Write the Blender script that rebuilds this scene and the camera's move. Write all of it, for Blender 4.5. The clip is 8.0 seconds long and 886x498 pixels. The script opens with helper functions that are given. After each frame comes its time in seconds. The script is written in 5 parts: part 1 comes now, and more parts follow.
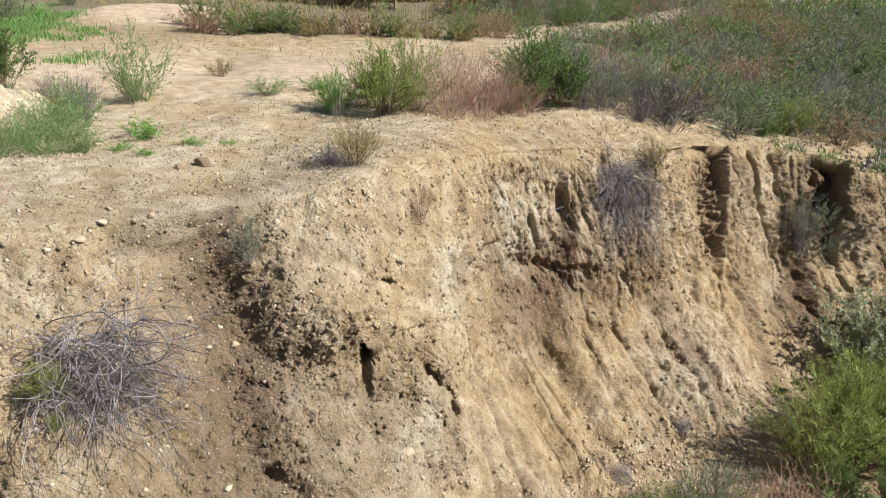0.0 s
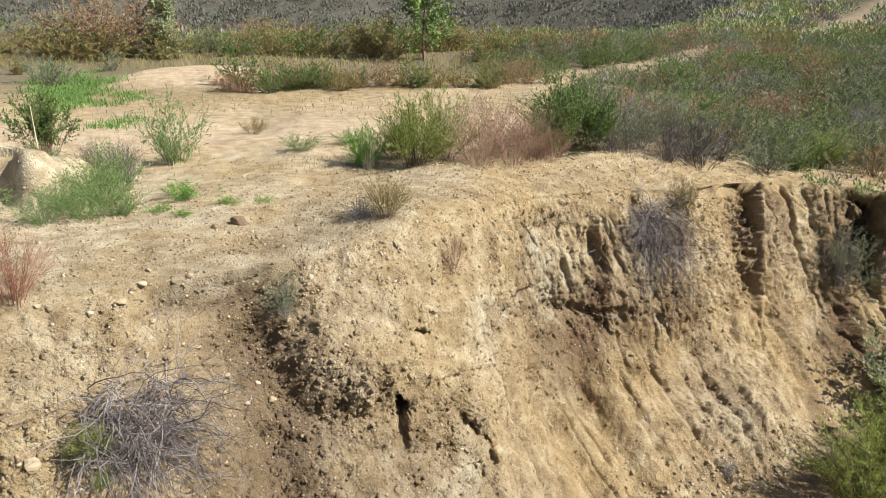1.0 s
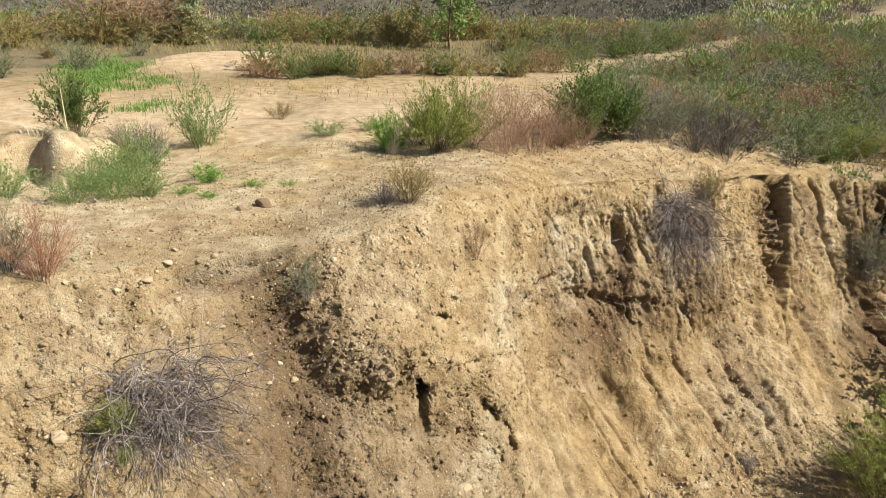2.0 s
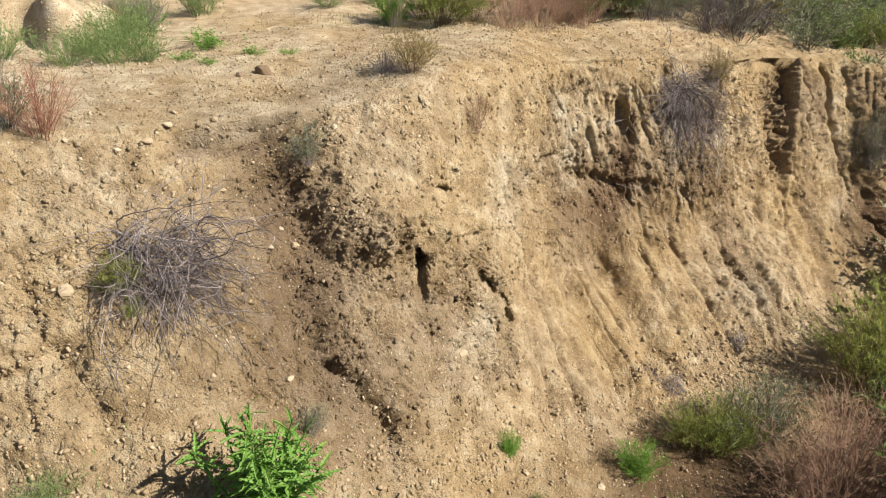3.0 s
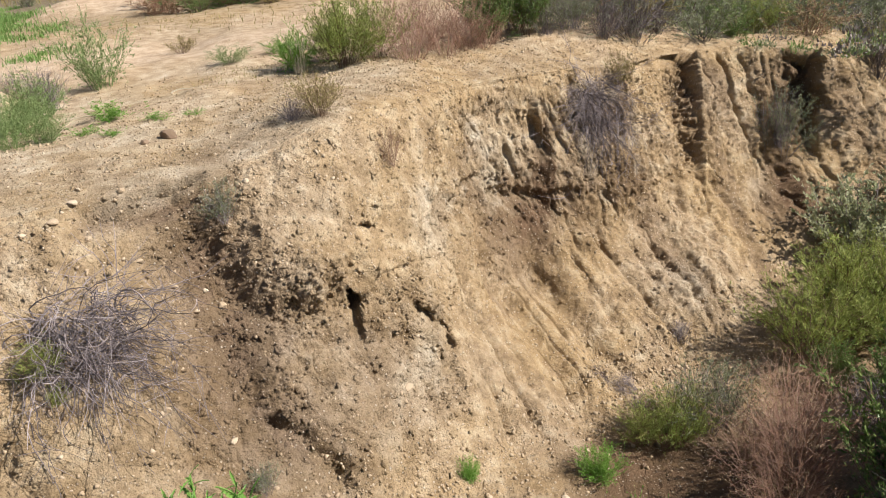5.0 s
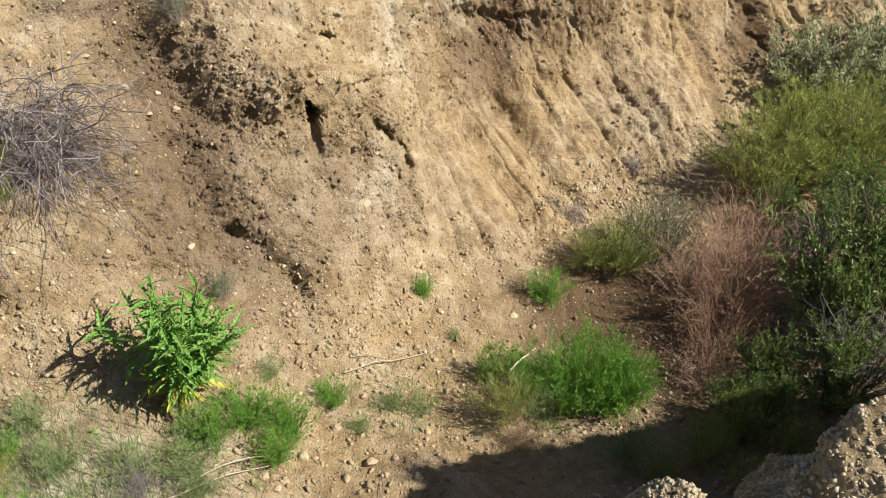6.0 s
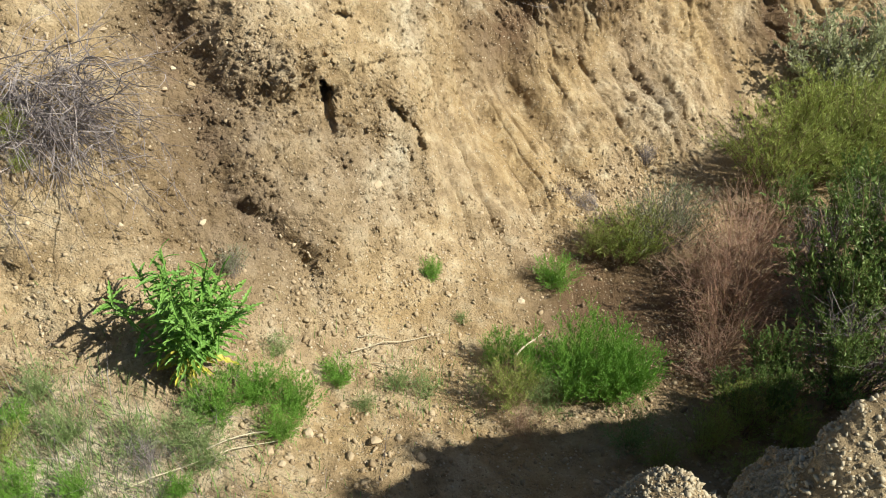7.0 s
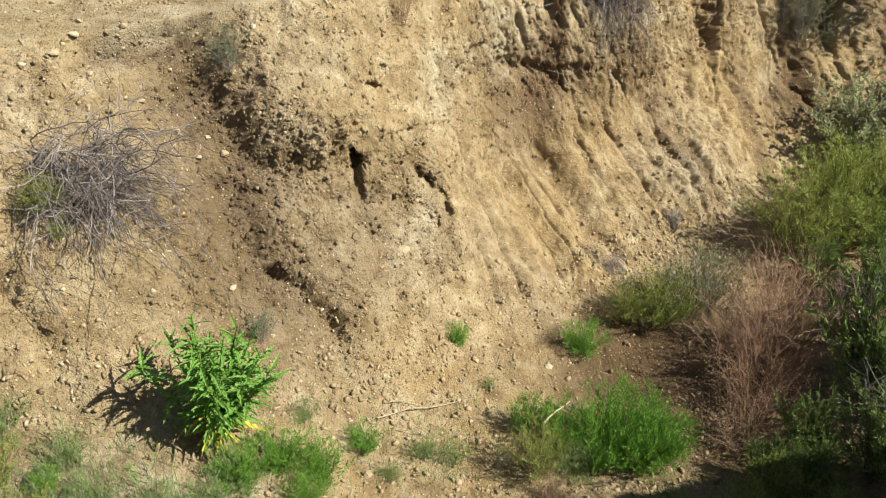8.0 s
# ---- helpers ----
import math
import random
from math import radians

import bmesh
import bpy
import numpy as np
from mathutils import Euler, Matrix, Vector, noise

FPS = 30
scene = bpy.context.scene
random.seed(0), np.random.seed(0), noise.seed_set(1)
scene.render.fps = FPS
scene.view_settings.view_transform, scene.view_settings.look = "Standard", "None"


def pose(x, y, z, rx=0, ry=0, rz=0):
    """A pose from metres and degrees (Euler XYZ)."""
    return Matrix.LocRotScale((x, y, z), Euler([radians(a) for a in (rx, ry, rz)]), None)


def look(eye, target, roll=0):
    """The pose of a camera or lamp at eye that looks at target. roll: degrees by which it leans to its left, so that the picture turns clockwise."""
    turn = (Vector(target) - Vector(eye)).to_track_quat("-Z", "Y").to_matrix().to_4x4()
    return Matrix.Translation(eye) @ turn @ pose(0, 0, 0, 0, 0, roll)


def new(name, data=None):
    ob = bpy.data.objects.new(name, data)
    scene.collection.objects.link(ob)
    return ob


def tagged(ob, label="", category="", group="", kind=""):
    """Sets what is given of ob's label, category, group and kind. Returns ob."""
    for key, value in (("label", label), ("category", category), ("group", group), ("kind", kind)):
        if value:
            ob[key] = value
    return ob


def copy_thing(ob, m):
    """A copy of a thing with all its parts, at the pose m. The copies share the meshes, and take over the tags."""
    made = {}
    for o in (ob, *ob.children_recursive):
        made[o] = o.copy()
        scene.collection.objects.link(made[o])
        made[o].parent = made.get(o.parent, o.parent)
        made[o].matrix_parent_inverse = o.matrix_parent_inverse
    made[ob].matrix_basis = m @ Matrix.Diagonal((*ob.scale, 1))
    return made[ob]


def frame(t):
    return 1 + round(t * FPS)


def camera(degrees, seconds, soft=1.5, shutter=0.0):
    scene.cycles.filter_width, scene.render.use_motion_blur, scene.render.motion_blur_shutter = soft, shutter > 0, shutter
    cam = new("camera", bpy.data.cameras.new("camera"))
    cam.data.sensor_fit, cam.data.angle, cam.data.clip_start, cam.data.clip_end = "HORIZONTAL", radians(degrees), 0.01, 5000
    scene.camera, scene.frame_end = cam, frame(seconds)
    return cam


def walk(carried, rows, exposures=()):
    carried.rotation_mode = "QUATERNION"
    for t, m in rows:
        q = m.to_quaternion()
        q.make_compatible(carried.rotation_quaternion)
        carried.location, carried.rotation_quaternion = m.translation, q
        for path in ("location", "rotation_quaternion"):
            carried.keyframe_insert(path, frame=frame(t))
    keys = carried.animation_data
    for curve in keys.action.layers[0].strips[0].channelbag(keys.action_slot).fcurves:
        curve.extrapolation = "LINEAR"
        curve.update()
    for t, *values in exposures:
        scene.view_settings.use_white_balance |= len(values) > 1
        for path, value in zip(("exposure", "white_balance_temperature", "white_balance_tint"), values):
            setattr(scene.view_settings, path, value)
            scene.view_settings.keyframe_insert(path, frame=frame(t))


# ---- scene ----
import itertools

cam = camera(58.7, 8.0, soft=1.0)
PATH = [
    (0, (-0.047, 0.049, 4.329), (0.194, 4.739, 2.611), 2.93),
    (0.5, (-0.006, 0.026, 4.412), (0.085, 4.782, 2.871), 0.76),
    (1, (-0.000, 0.000, 4.400), (0.000, 4.782, 2.938), 0.00),
    (1.2, (0.003, -0.002, 4.409), (-0.024, 4.789, 2.978), -0.01),
    (2.3, (-0.010, -0.033, 4.300), (-0.171, 4.679, 2.635), 0.68),
    (2.5, (0.011, -0.061, 4.251), (-0.126, 4.576, 2.386), 1.11),
    (3, (0.009, -0.095, 4.201), (-0.119, 4.415, 2.047), 1.75),
    (3.5, (0.050, -0.114, 4.167), (-0.038, 4.346, 1.909), 1.53),
    (4, (0.112, -0.090, 4.136), (0.185, 4.321, 1.782), -0.50),
    (4.2, (0.116, -0.076, 4.132), (0.247, 4.317, 1.748), -0.99),
    (5.3, (0.207, -0.116, 4.205), (0.508, 4.503, 2.314), -7.18),
    (5.5, (0.202, -0.124, 4.165), (0.653, 4.323, 1.924), -6.74),
    (6, (0.077, -0.114, 4.055), (0.513, 3.941, 1.163), -0.55),
    (6.5, (0.080, -0.134, 4.012), (0.465, 3.855, 1.021), 0.68),
    (7, (0.081, -0.127, 4.067), (0.447, 3.871, 1.087), 0.67),
    (7.5, (0.069, -0.125, 4.092), (0.361, 3.953, 1.213), 0.65),
    (8, (0.070, -0.112, 4.132), (0.288, 4.103, 1.452), -0.42),
]
# the clip's camera drifts in exposure and white balance: seconds, stops, kelvin, tint
EXPOSURES = [(0, 0.79, 5825, 10), (0.5, 0.79, 5885, 9), (1, 0.80, 6125, 7), (2.5, 0.75, 6920, 8), (3, 0.73, 6545, 11), (3.5, 0.73, 6200, 12), (4, 0.73, 6170, 14), (5.5, 0.74, 6215, 16), (6, 0.79, 6365, 10), (6.5, 0.82, 6200, 6), (7, 0.84, 6380, 4), (7.5, 0.82, 6530, 4), (8, 0.78, 6605, 2)]
walk(cam, [(t, look(eye, target, roll)) for t, eye, target, roll in PATH], EXPOSURES)

# ---------------------------------------------------------------- light
SUN_TO = Vector((0.71, -0.27, 0.655)).normalized()
sun_data = bpy.data.lights.new("sun", "SUN")
sun_data.energy, sun_data.angle, sun_data.color = 5.0, radians(0.6), (1.0, 0.93, 0.82)
sun = new("sun", sun_data)
sun.matrix_world = look((0, 0, 30), Vector((0, 0, 30)) - SUN_TO)
world = bpy.data.worlds.new("world")
scene.world = world
world.use_nodes = True
wn = world.node_tree.nodes
sky = wn.new("ShaderNodeTexSky")
sky.sky_type, sky.sun_disc = "NISHITA", False
sky.sun_elevation = math.asin(SUN_TO.z)
sky.sun_rotation = math.atan2(SUN_TO.x, SUN_TO.y)
wn["Background"].inputs["Strength"].default_value = 0.052
world.node_tree.links.new(sky.outputs["Color"], wn["Background"].inputs["Color"])


# ---------------------------------------------------------------- noise
def lattice(ix, iy, iz, seed):
    n = (ix * 374761393 + iy * 668265263 + iz * 1274126177 + seed * 974634541) & 0x7FFFFFFF
    n = ((n ^ (n >> 13)) * 1274126177) & 0x7FFFFFFF
    n = ((n ^ (n >> 15)) * 1103515245) & 0x7FFFFFFF
    return ((n >> 8) & 0xFFFF) / 32767.5 - 1.0


def vnoise(x, y, z, seed=0):
    """Smooth value noise between -1 and 1."""
    fx, fy, fz = np.floor(x), np.floor(y), np.floor(z)
    tx, ty, tz = x - fx, y - fy, z - fz
    tx, ty, tz = (t * t * t * (t * (t * 6 - 15) + 10) for t in (tx, ty, tz))
    ix, iy, iz = fx.astype(np.int64), fy.astype(np.int64), fz.astype(np.int64)
    out = 0.0
    for a in (0, 1):
        wx = tx if a else 1 - tx
        for b in (0, 1):
            wy = ty if b else 1 - ty
            for c in (0, 1):
                wz = tz if c else 1 - tz
                out = out + wx * wy * wz * lattice(ix + a, iy + b, iz + c, seed)
    return out


def fbm(x, y, z, size, octaves=4, gain=0.5, seed=0):
    out, amp, k = 0.0, 1.0, 1.0 / size
    for o in range(octaves):
        out = out + amp * vnoise(x * k + 17.3 * o, y * k - 9.1 * o, z * k + 3.7 * o, seed + o)
        amp, k = amp * gain, k * 2.03
    return out


def smooth(a, b, x):
    t = np.clip((x - a) / (b - a), 0, 1)
    return t * t * (3 - 2 * t)


# ---------------------------------------------------------------- the lie of the land
# stations along the gully: place along it, rim x y z, foot x y z (of the eroded bank)
RIM = np.array([
    (-60, -6, 2.6), (-14, 1.5, 2.7), (-6, 3.6, 2.65), (-3.6, 4.55, 2.62), (-2.3, 5.15, 2.52), (-1.15, 5.95, 2.48),
    (-0.4, 6.65, 2.60), (0.25, 7.5, 2.52), (0.98, 8.55, 2.40), (2.0, 9.12, 2.34), (3.0, 9.7, 2.22), (3.9, 10.35, 2.16),
    (5.1, 10.78, 2.06), (6.3, 10.7, 1.93), (8.2, 11.5, 1.30), (14, 15, 1.3), (60, 30, 1.5)])
FOOT = np.array([
    (-60, -7.5, 0.9), (-14, 0.2, 0.9), (-6, 2.3, 0.9), (-3.4, 3.35, 0.8), (-2.0, 3.45, 0.66), (-1.1, 3.75, 0.40),
    (-0.3, 4.3, 0.02), (0.45, 4.95, -0.18), (1.5, 5.75, -0.38), (2.35, 6.5, -0.52), (3.15, 7.15, -0.58), (4.1, 8.0, -0.62),
    (5.3, 8.9, -0.70), (7.0, 9.3, -0.75), (9.0, 9.9, -0.8), (16, 13, -0.9), (62, 27, -1.0)])
NEAR_FOOT = np.array([
    (-60, -11, 0.9), (-14, -1.6, 0.9), (-6, 0.6, 0.8), (-3.2, 1.5, 0.75), (-1.8, 1.85, 0.62), (-0.9, 2.1, 0.40),
    (-0.1, 2.3, 0.18), (0.6, 2.35, 0.06), (1.3, 2.35, 0.0), (2.0, 2.45, -0.05), (2.9, 2.85, -0.1), (4.0, 3.25, -0.2),
    (5.6, 3.7, -0.3), (7.6, 4.2, -0.4), (10, 5.2, -0.5), (18, 9, -0.8), (64, 22, -1.0)])
NEAR_RIM = np.array([
    (-60, -13, 2.5), (-14, -3.4, 2.5), (-6, -1.2, 2.5), (-3.0, -0.3, 2.42), (-1.6, 0.25, 2.36), (-0.7, 0.62, 2.34),
    (0.2, 0.95, 2.37), (0.74, 1.11, 2.45), (0.98, 1.06, 2.43), (1.20, 1.14, 2.73), (1.80, 1.26, 2.72), (3.4, 2.15, 2.55),
    (5.4, 2.5, 2.5), (7.8, 2.8, 2.4), (11, 3.4, 2.3), (20, 7, 2.6), (66, 18, 2.5)])
# how hollow the face is in profile: 0 straight, 1 a scarp over a long talus
HOLLOW = np.array([0.2, 0.2, 0.15, 0.05, 0.0, 0.1, 0.1, 0.4, 0.85, 0.72, 0.50, 0.42, 0.42, 0.4, 0.4, 0.3, 0.3])


def along(table, s):
    """Smooth curve through the stations."""
    table = np.asarray(table, float)
    n = len(table)
    i = np.clip(np.floor(s).astype(int), 0, n - 2)
    t = s - i
    if table.ndim > 1:
        t = t[:, None]
    p0, p1, p2, p3 = table[np.maximum(i - 1, 0)], table[i], table[i + 1], table[np.minimum(i + 2, n - 1)]
    m1, m2 = (p2 - p0) / 2, (p3 - p1) / 2
    return (2 * t**3 - 3 * t**2 + 1) * p1 + (t**3 - 2 * t**2 + t) * m1 + (-2 * t**3 + 3 * t**2) * p2 + (t**3 - t**2) * m2


def upland(x, y):
    """Height of the open ground beyond the bank."""
    d = np.hypot(x, y)
    az = np.degrees(np.arctan2(x, y))
    z = 2.52 + 0.10 * fbm(x, y, 0 * x, 5.0, 3, seed=31) - 0.75 * smooth(2.5, 6.5, x) * smooth(26, 12, y)
    z = z + (0.42 + 0.10 * fbm(x, y, 0 * x, 0.45, 3, seed=33)) * smooth(-3.72, -4.0, x) * smooth(7.45, 7.75, y + 0.15 * np.sin(6 * x)) * smooth(9.3, 8.2, y) * smooth(-6.5, -5.4, x)
    z = z + 0.25 * smooth(8, 30, d) + 0.28 * np.exp(-((x + 6.4) / 1.6) ** 4 - ((y - 20.3) / 1.6) ** 4)
    # the ground falls away into a valley, and a brushy hillside stands behind it
    z = z - 15 * smooth(40, 110, d) * smooth(22, -4, az)
    z = z + 26 * smooth(45, 260, d) * smooth(8, 40, az)
    z = z + 105 * smooth(115, 420, d) * (0.75 + 0.25 * np.sin(az * 0.09 + 1)) + smooth(120, 250, d) * 14 * fbm(x, y, 0 * x, 90.0, 4, seed=5)
    return z


def columns():
    """Places along the gully, close together where the camera is near."""
    edges = [(0, 2, 12), (2, 3, 50), (3, 4, 110), (4, 9, 540), (9, 12, 260), (12, 14, 110), (14, 15, 26), (15, 16, 12)]
    return np.concatenate([np.linspace(a, b, n, endpoint=False) for a, b, n in edges] + [[16.0]])


S = columns()
rim, foot, nfoot, nrim, hollow = (along(a, S) for a in (RIM, FOOT, NEAR_FOOT, NEAR_RIM, HOLLOW))
ncol = len(S)
fan = np.radians(np.interp(S, [0, 1, 2, 4, 6, 8, 10, 12, 14, 15, 16], [-86, -68, -46, -27, -8, 4, 14, 24, 44, 66, 84]))
back_fan = np.radians(np.interp(S, [0, 1, 2, 4, 8, 12, 14, 15, 16], [-86, -70, -50, -25, 0, 25, 50, 70, 86]))

out_d = np.concatenate([[3500, 2200, 1400, 900], np.geomspace(620, 40, 46), np.geomspace(38, 3.0, 66), np.linspace(2.9, 0.03, 80)])
face_h = np.linspace(0, 1, 200)
floor_t = np.linspace(0, 1, 76)[1:]
near_h = np.linspace(0, 1, 60)[1:]
back_d = np.concatenate([np.linspace(0.03, 1.5, 34), np.geomspace(1.6, 40, 18), [80, 200, 600, 1500, 3500]])

blocks, zone = [], []
one = np.ones((1, ncol))
# open ground
d = out_d[:, None]
gx, gy = rim[:, 0] + d * np.sin(fan), rim[:, 1] + d * np.cos(fan)
w = smooth(0.0, 2.6, d)
gz = upland(gx, gy) * w + (1 - w) * (rim[:, 2] + 0.10 * smooth(0, 1.4, d))
blocks.append(np.stack([gx, gy, gz], -1))
zone.append(np.repeat(np.stack([0 * d, -d], -1), ncol, 1))
# the eroded bank, rim to foot; straight slopes on one side, a scarp over a talus on the other
h = face_h[:, None]
straight = h + 0.10 * np.sin(np.pi * h) * (1 - h)
p = np.clip(h, 0, 1)
drop_hollow = np.where(p < 0.5, 0.80 * (p / 0.5), 0.80 + 0.20 * (1 - np.clip(1 - (p - 0.5) / 0.5, 0, 1) ** 1.6))
run_hollow = np.where(p < 0.5, 0.30 * (p / 0.5) ** 1.25, 0.30 + 0.70 * np.maximum((p - 0.5) / 0.5, 0) ** 1.15)
round_top = 0.10 * np.exp(-((h - 0.0) / 0.10) ** 2)
drop = (1 - hollow) * (h ** 1.12) + hollow * drop_hollow
run = (1 - hollow) * (h ** 0.95) + hollow * run_hollow
fx = rim[:, 0] + (foot[:, 0] - rim[:, 0]) * run
fy = rim[:, 1] + (foot[:, 1] - rim[:, 1]) * run
fz = rim[:, 2] + (foot[:, 2] - rim[:, 2]) * drop
blocks.append(np.stack([fx, fy, fz], -1))
zone.append(np.stack([one + 0 * h, h + 0 * one], -1))
# gully floor
t = floor_t[:, None, None]
fl = foot[None] * (1 - t) + nfoot[None] * t
fl[..., 2] -= 0.12 * np.sin(np.pi * t[..., 0])
blocks.append(fl)
zone.append(np.stack([2 * one + 0 * t[..., 0], t[..., 0] + 0 * one], -1))
# near bank up to its edge
t = near_h[:, None]
up = nfoot[None, :, :2] + (nrim - nfoot)[None, :, :2] * (t ** 0.8)[..., None]
uz = nfoot[:, 2] + (nrim - nfoot)[:, 2] * (t ** 0.95)
blocks.append(np.concatenate([up, uz[..., None]], -1))
zone.append(np.stack([3 * one + 0 * t, t + 0 * one], -1))
# ground behind the camera
d = back_d[:, None]
bx, by = nrim[:, 0] + d * np.sin(back_fan), nrim[:, 1] - d * np.cos(back_fan)
bz = nrim[:, 2] * (1 - smooth(0, 3, d)) + 2.45 * smooth(0, 3, d) - 0.03 * np.sin(np.pi * np.clip(d, 0, 1)) + 0.15 * smooth(0.1, 4, d) * fbm(bx, by, 0 * bx, 3, 2, seed=8)
bz = bz - 0.34 * smooth(0, 0.55, d) * (1 - 0.6 * smooth(0.6, 2.0, d)) * smooth(8.1, 8.6, S) * smooth(10.8, 10.2, S)
blocks.append(np.stack([bx, by, bz], -1))
zone.append(np.stack([4 * one + 0 * d, d + 0 * one], -1))

G = np.concatenate(blocks)
first_face, last_face = len(out_d), len(out_d) + len(face_h)


def rounded(a, b, times, amount):
    """Wears the kinks off the ground between two rows."""
    m = amount[None, :, None]
    for _ in range(times):
        part_ = G[a:b]
        part_[1:-1] += m * (0.25 * part_[:-2] + 0.25 * part_[2:] - 0.5 * part_[1:-1])


rounded(first_face - 50, first_face + 90, 260, 0.10 + 0.90 * smooth(8.3, 6.2, S))
rounded(last_face - 60, last_face + 40, 120, 0.9 + 0 * S)
rounded(nrow_near := len(out_d) + len(face_h) + len(floor_t) + len(near_h) - 30, nrow_near + 50, 12, 0.8 + 0 * S)
# finer rows down the face, once its broad form stands
at_row = np.concatenate([np.arange(first_face - 20), np.arange(first_face - 20, first_face - 0.01, 1 / 3), np.linspace(first_face, last_face - 1, 300), np.arange(last_face, len(G))])
low = np.minimum(at_row.astype(int), len(G) - 2)
G, Z = (a[low] * (1 - (at_row - low))[:, None, None] + a[low + 1] * (at_row - low)[:, None, None] for a in (G, np.concatenate(zone)))
first_face, last_face = first_face + 40, first_face + 340
nrow = len(G)
kind, param = np.round(Z[..., 0]), Z[..., 1]
du, dv = np.gradient(G, axis=1), np.gradient(G, axis=0)
normal = np.cross(du, dv)
normal /= np.linalg.norm(normal, axis=-1, keepdims=True) + 1e-9
normal *= np.sign(normal[..., 2:3] + 1e-6)
for _ in range(60):
    normal[:, 1:-1] += 0.5 * (0.5 * normal[:, :-2] + 0.5 * normal[:, 2:] - normal[:, 1:-1])
for _ in range(30):
    normal[1:-1] += 0.5 * (0.5 * normal[:-2] + 0.5 * normal[2:] - normal[1:-1])
normal /= np.linalg.norm(normal, axis=-1, keepdims=True) + 1e-9
arc_line = np.concatenate([[0], np.cumsum(np.linalg.norm(np.diff(rim[:, :2], axis=0), axis=1))])
arc_line = arc_line - np.interp(5.0, S, arc_line)

lod = smooth(60, 12, np.hypot(G[..., 0], G[..., 1]))
disp = 0.06 * lod * fbm(G[..., 0], G[..., 1], G[..., 2], 1.1, 3, seed=1) * np.where(kind == 0, smooth(0.2, 1.5, -param), 1)

# ---- the near ground: brink, eroded face and gully floor
NEAR = slice(first_face - 120, last_face + len(floor_t))
X, Y, H = (G[NEAR][..., k].copy() for k in range(3))
kd, pr = kind[NEAR], param[NEAR]
arc = arc_line[None] + 0 * X
face = (kd == 1)
mid = np.where(face, np.sin(np.pi * np.clip(pr, 0, 1)) ** 0.5, 0.0)
flat_ground = (kd == 0)


def spread(values):
    """The same values laid into the whole ground's grid."""
    out = np.zeros(G.shape[:2])
    out[NEAR] = values
    return out


def n3(size, octaves=3, gain=0.5, seed=0, tall=1.0):
    return fbm(X, Y, H / tall, size, octaves, gain, seed)


def edge_distance(points, up=None):
    """Signed distance to a bent line in x and height (or another axis); above it is positive."""
    up = H if up is None else up
    best, sign = np.full(X.shape, 9.0), np.ones(X.shape)
    for (ax, az), (bx_, bz_) in zip(points[:-1], points[1:]):
        ex, ez = bx_ - ax, bz_ - az
        t = np.clip(((X - ax) * ex + (up - az) * ez) / (ex * ex + ez * ez), 0, 1)
        dd = np.hypot(X - ax - t * ex, up - az - t * ez)
        cr = ex * (up - az) - ez * (X - ax)
        take = dd < best
        best, sign = np.where(take, dd, best), np.where(take, np.sign(cr), sign)
    return best * sign


crumb = n3(0.11, 4, 0.62, 3)
lump = n3(0.17, 4, 0.64, 51)
wob = 0.07 * n3(0.32, 4, 0.6, 61)
blotch = vnoise(X * 1.7, Y * 1.7, H * 1.7, 59)
dn = mid * (0.040 - 0.018 * smooth(0.5, 1.2, X)) * n3(0.42, 3, 0.5, 2)
dn += np.where(face, 0.015 + 0.010 * smooth(0, 0.6, blotch) - 0.004 * smooth(0.8, 1.4, X) * smooth(0.5, 0.7, pr), np.where(flat_ground, 0.0022, 0.014)) * crumb
# rills running down and aslant over the lower face
rill_w = mid * smooth(-0.2, 1.2, X) * (0.10 + 0.90 * smooth(0.30, 0.60, pr))
q = arc - 0.95 * smooth(-0.2, 0.8, X) * pr + 0.22 * fbm(arc, pr * 2.0, 0 * X, 0.8, 2, seed=41) + 0.03 * n3(0.2, 2, 0.5, 45)
patch = smooth(-0.45, 0.45, vnoise(arc * 1.1, pr * 3.0, 0 * X, 47))
r1, r2, r3 = (np.abs(vnoise(q * a, pr * b, 0 * X, s_)) for a, b, s_ in ((2.1, 0.45, 42), (4.6, 0.8, 43), (10.5, 1.8, 46)))
dn += rill_w * (0.045 * np.minimum(r1, 0.55) - 0.02 + patch * (0.045 * np.minimum(r2, 0.5) - 0.015 + 0.012 * np.minimum(r3, 0.5)))
flute = smooth(0.28, 0.50, pr) * smooth(1.0, 0.85, pr) * smooth(0.3, 1.0, X) * face
fall = 0.90 * X + 0.42 * Y + 0.13 * n3(0.9, 2, 0.45, 40) + 0.006 * lump
f1, f2 = vnoise(fall * 2.9, H * 0.75, 0 * X, 48), vnoise(fall * 5.6, H * 1.2, 0 * X, 49)
some = smooth(-0.35, 0.35, vnoise(fall * 1.1, H * 1.5, 0 * X, 38))
dn += (1 - 0.5 * smooth(4.2, 4.8, X)) * flute * (0.085 * (2.2 * np.minimum(np.abs(f1), 0.45) - 0.5) * (0.5 + 0.5 * some) + 0.040 * f2 * (0.3 + 0.7 * patch)
                                                - 0.045 * np.exp(-(f1 / 0.13) ** 2) * some - 0.030 * np.exp(-(f2 / 0.15) ** 2) * patch + 0.012 * lump)
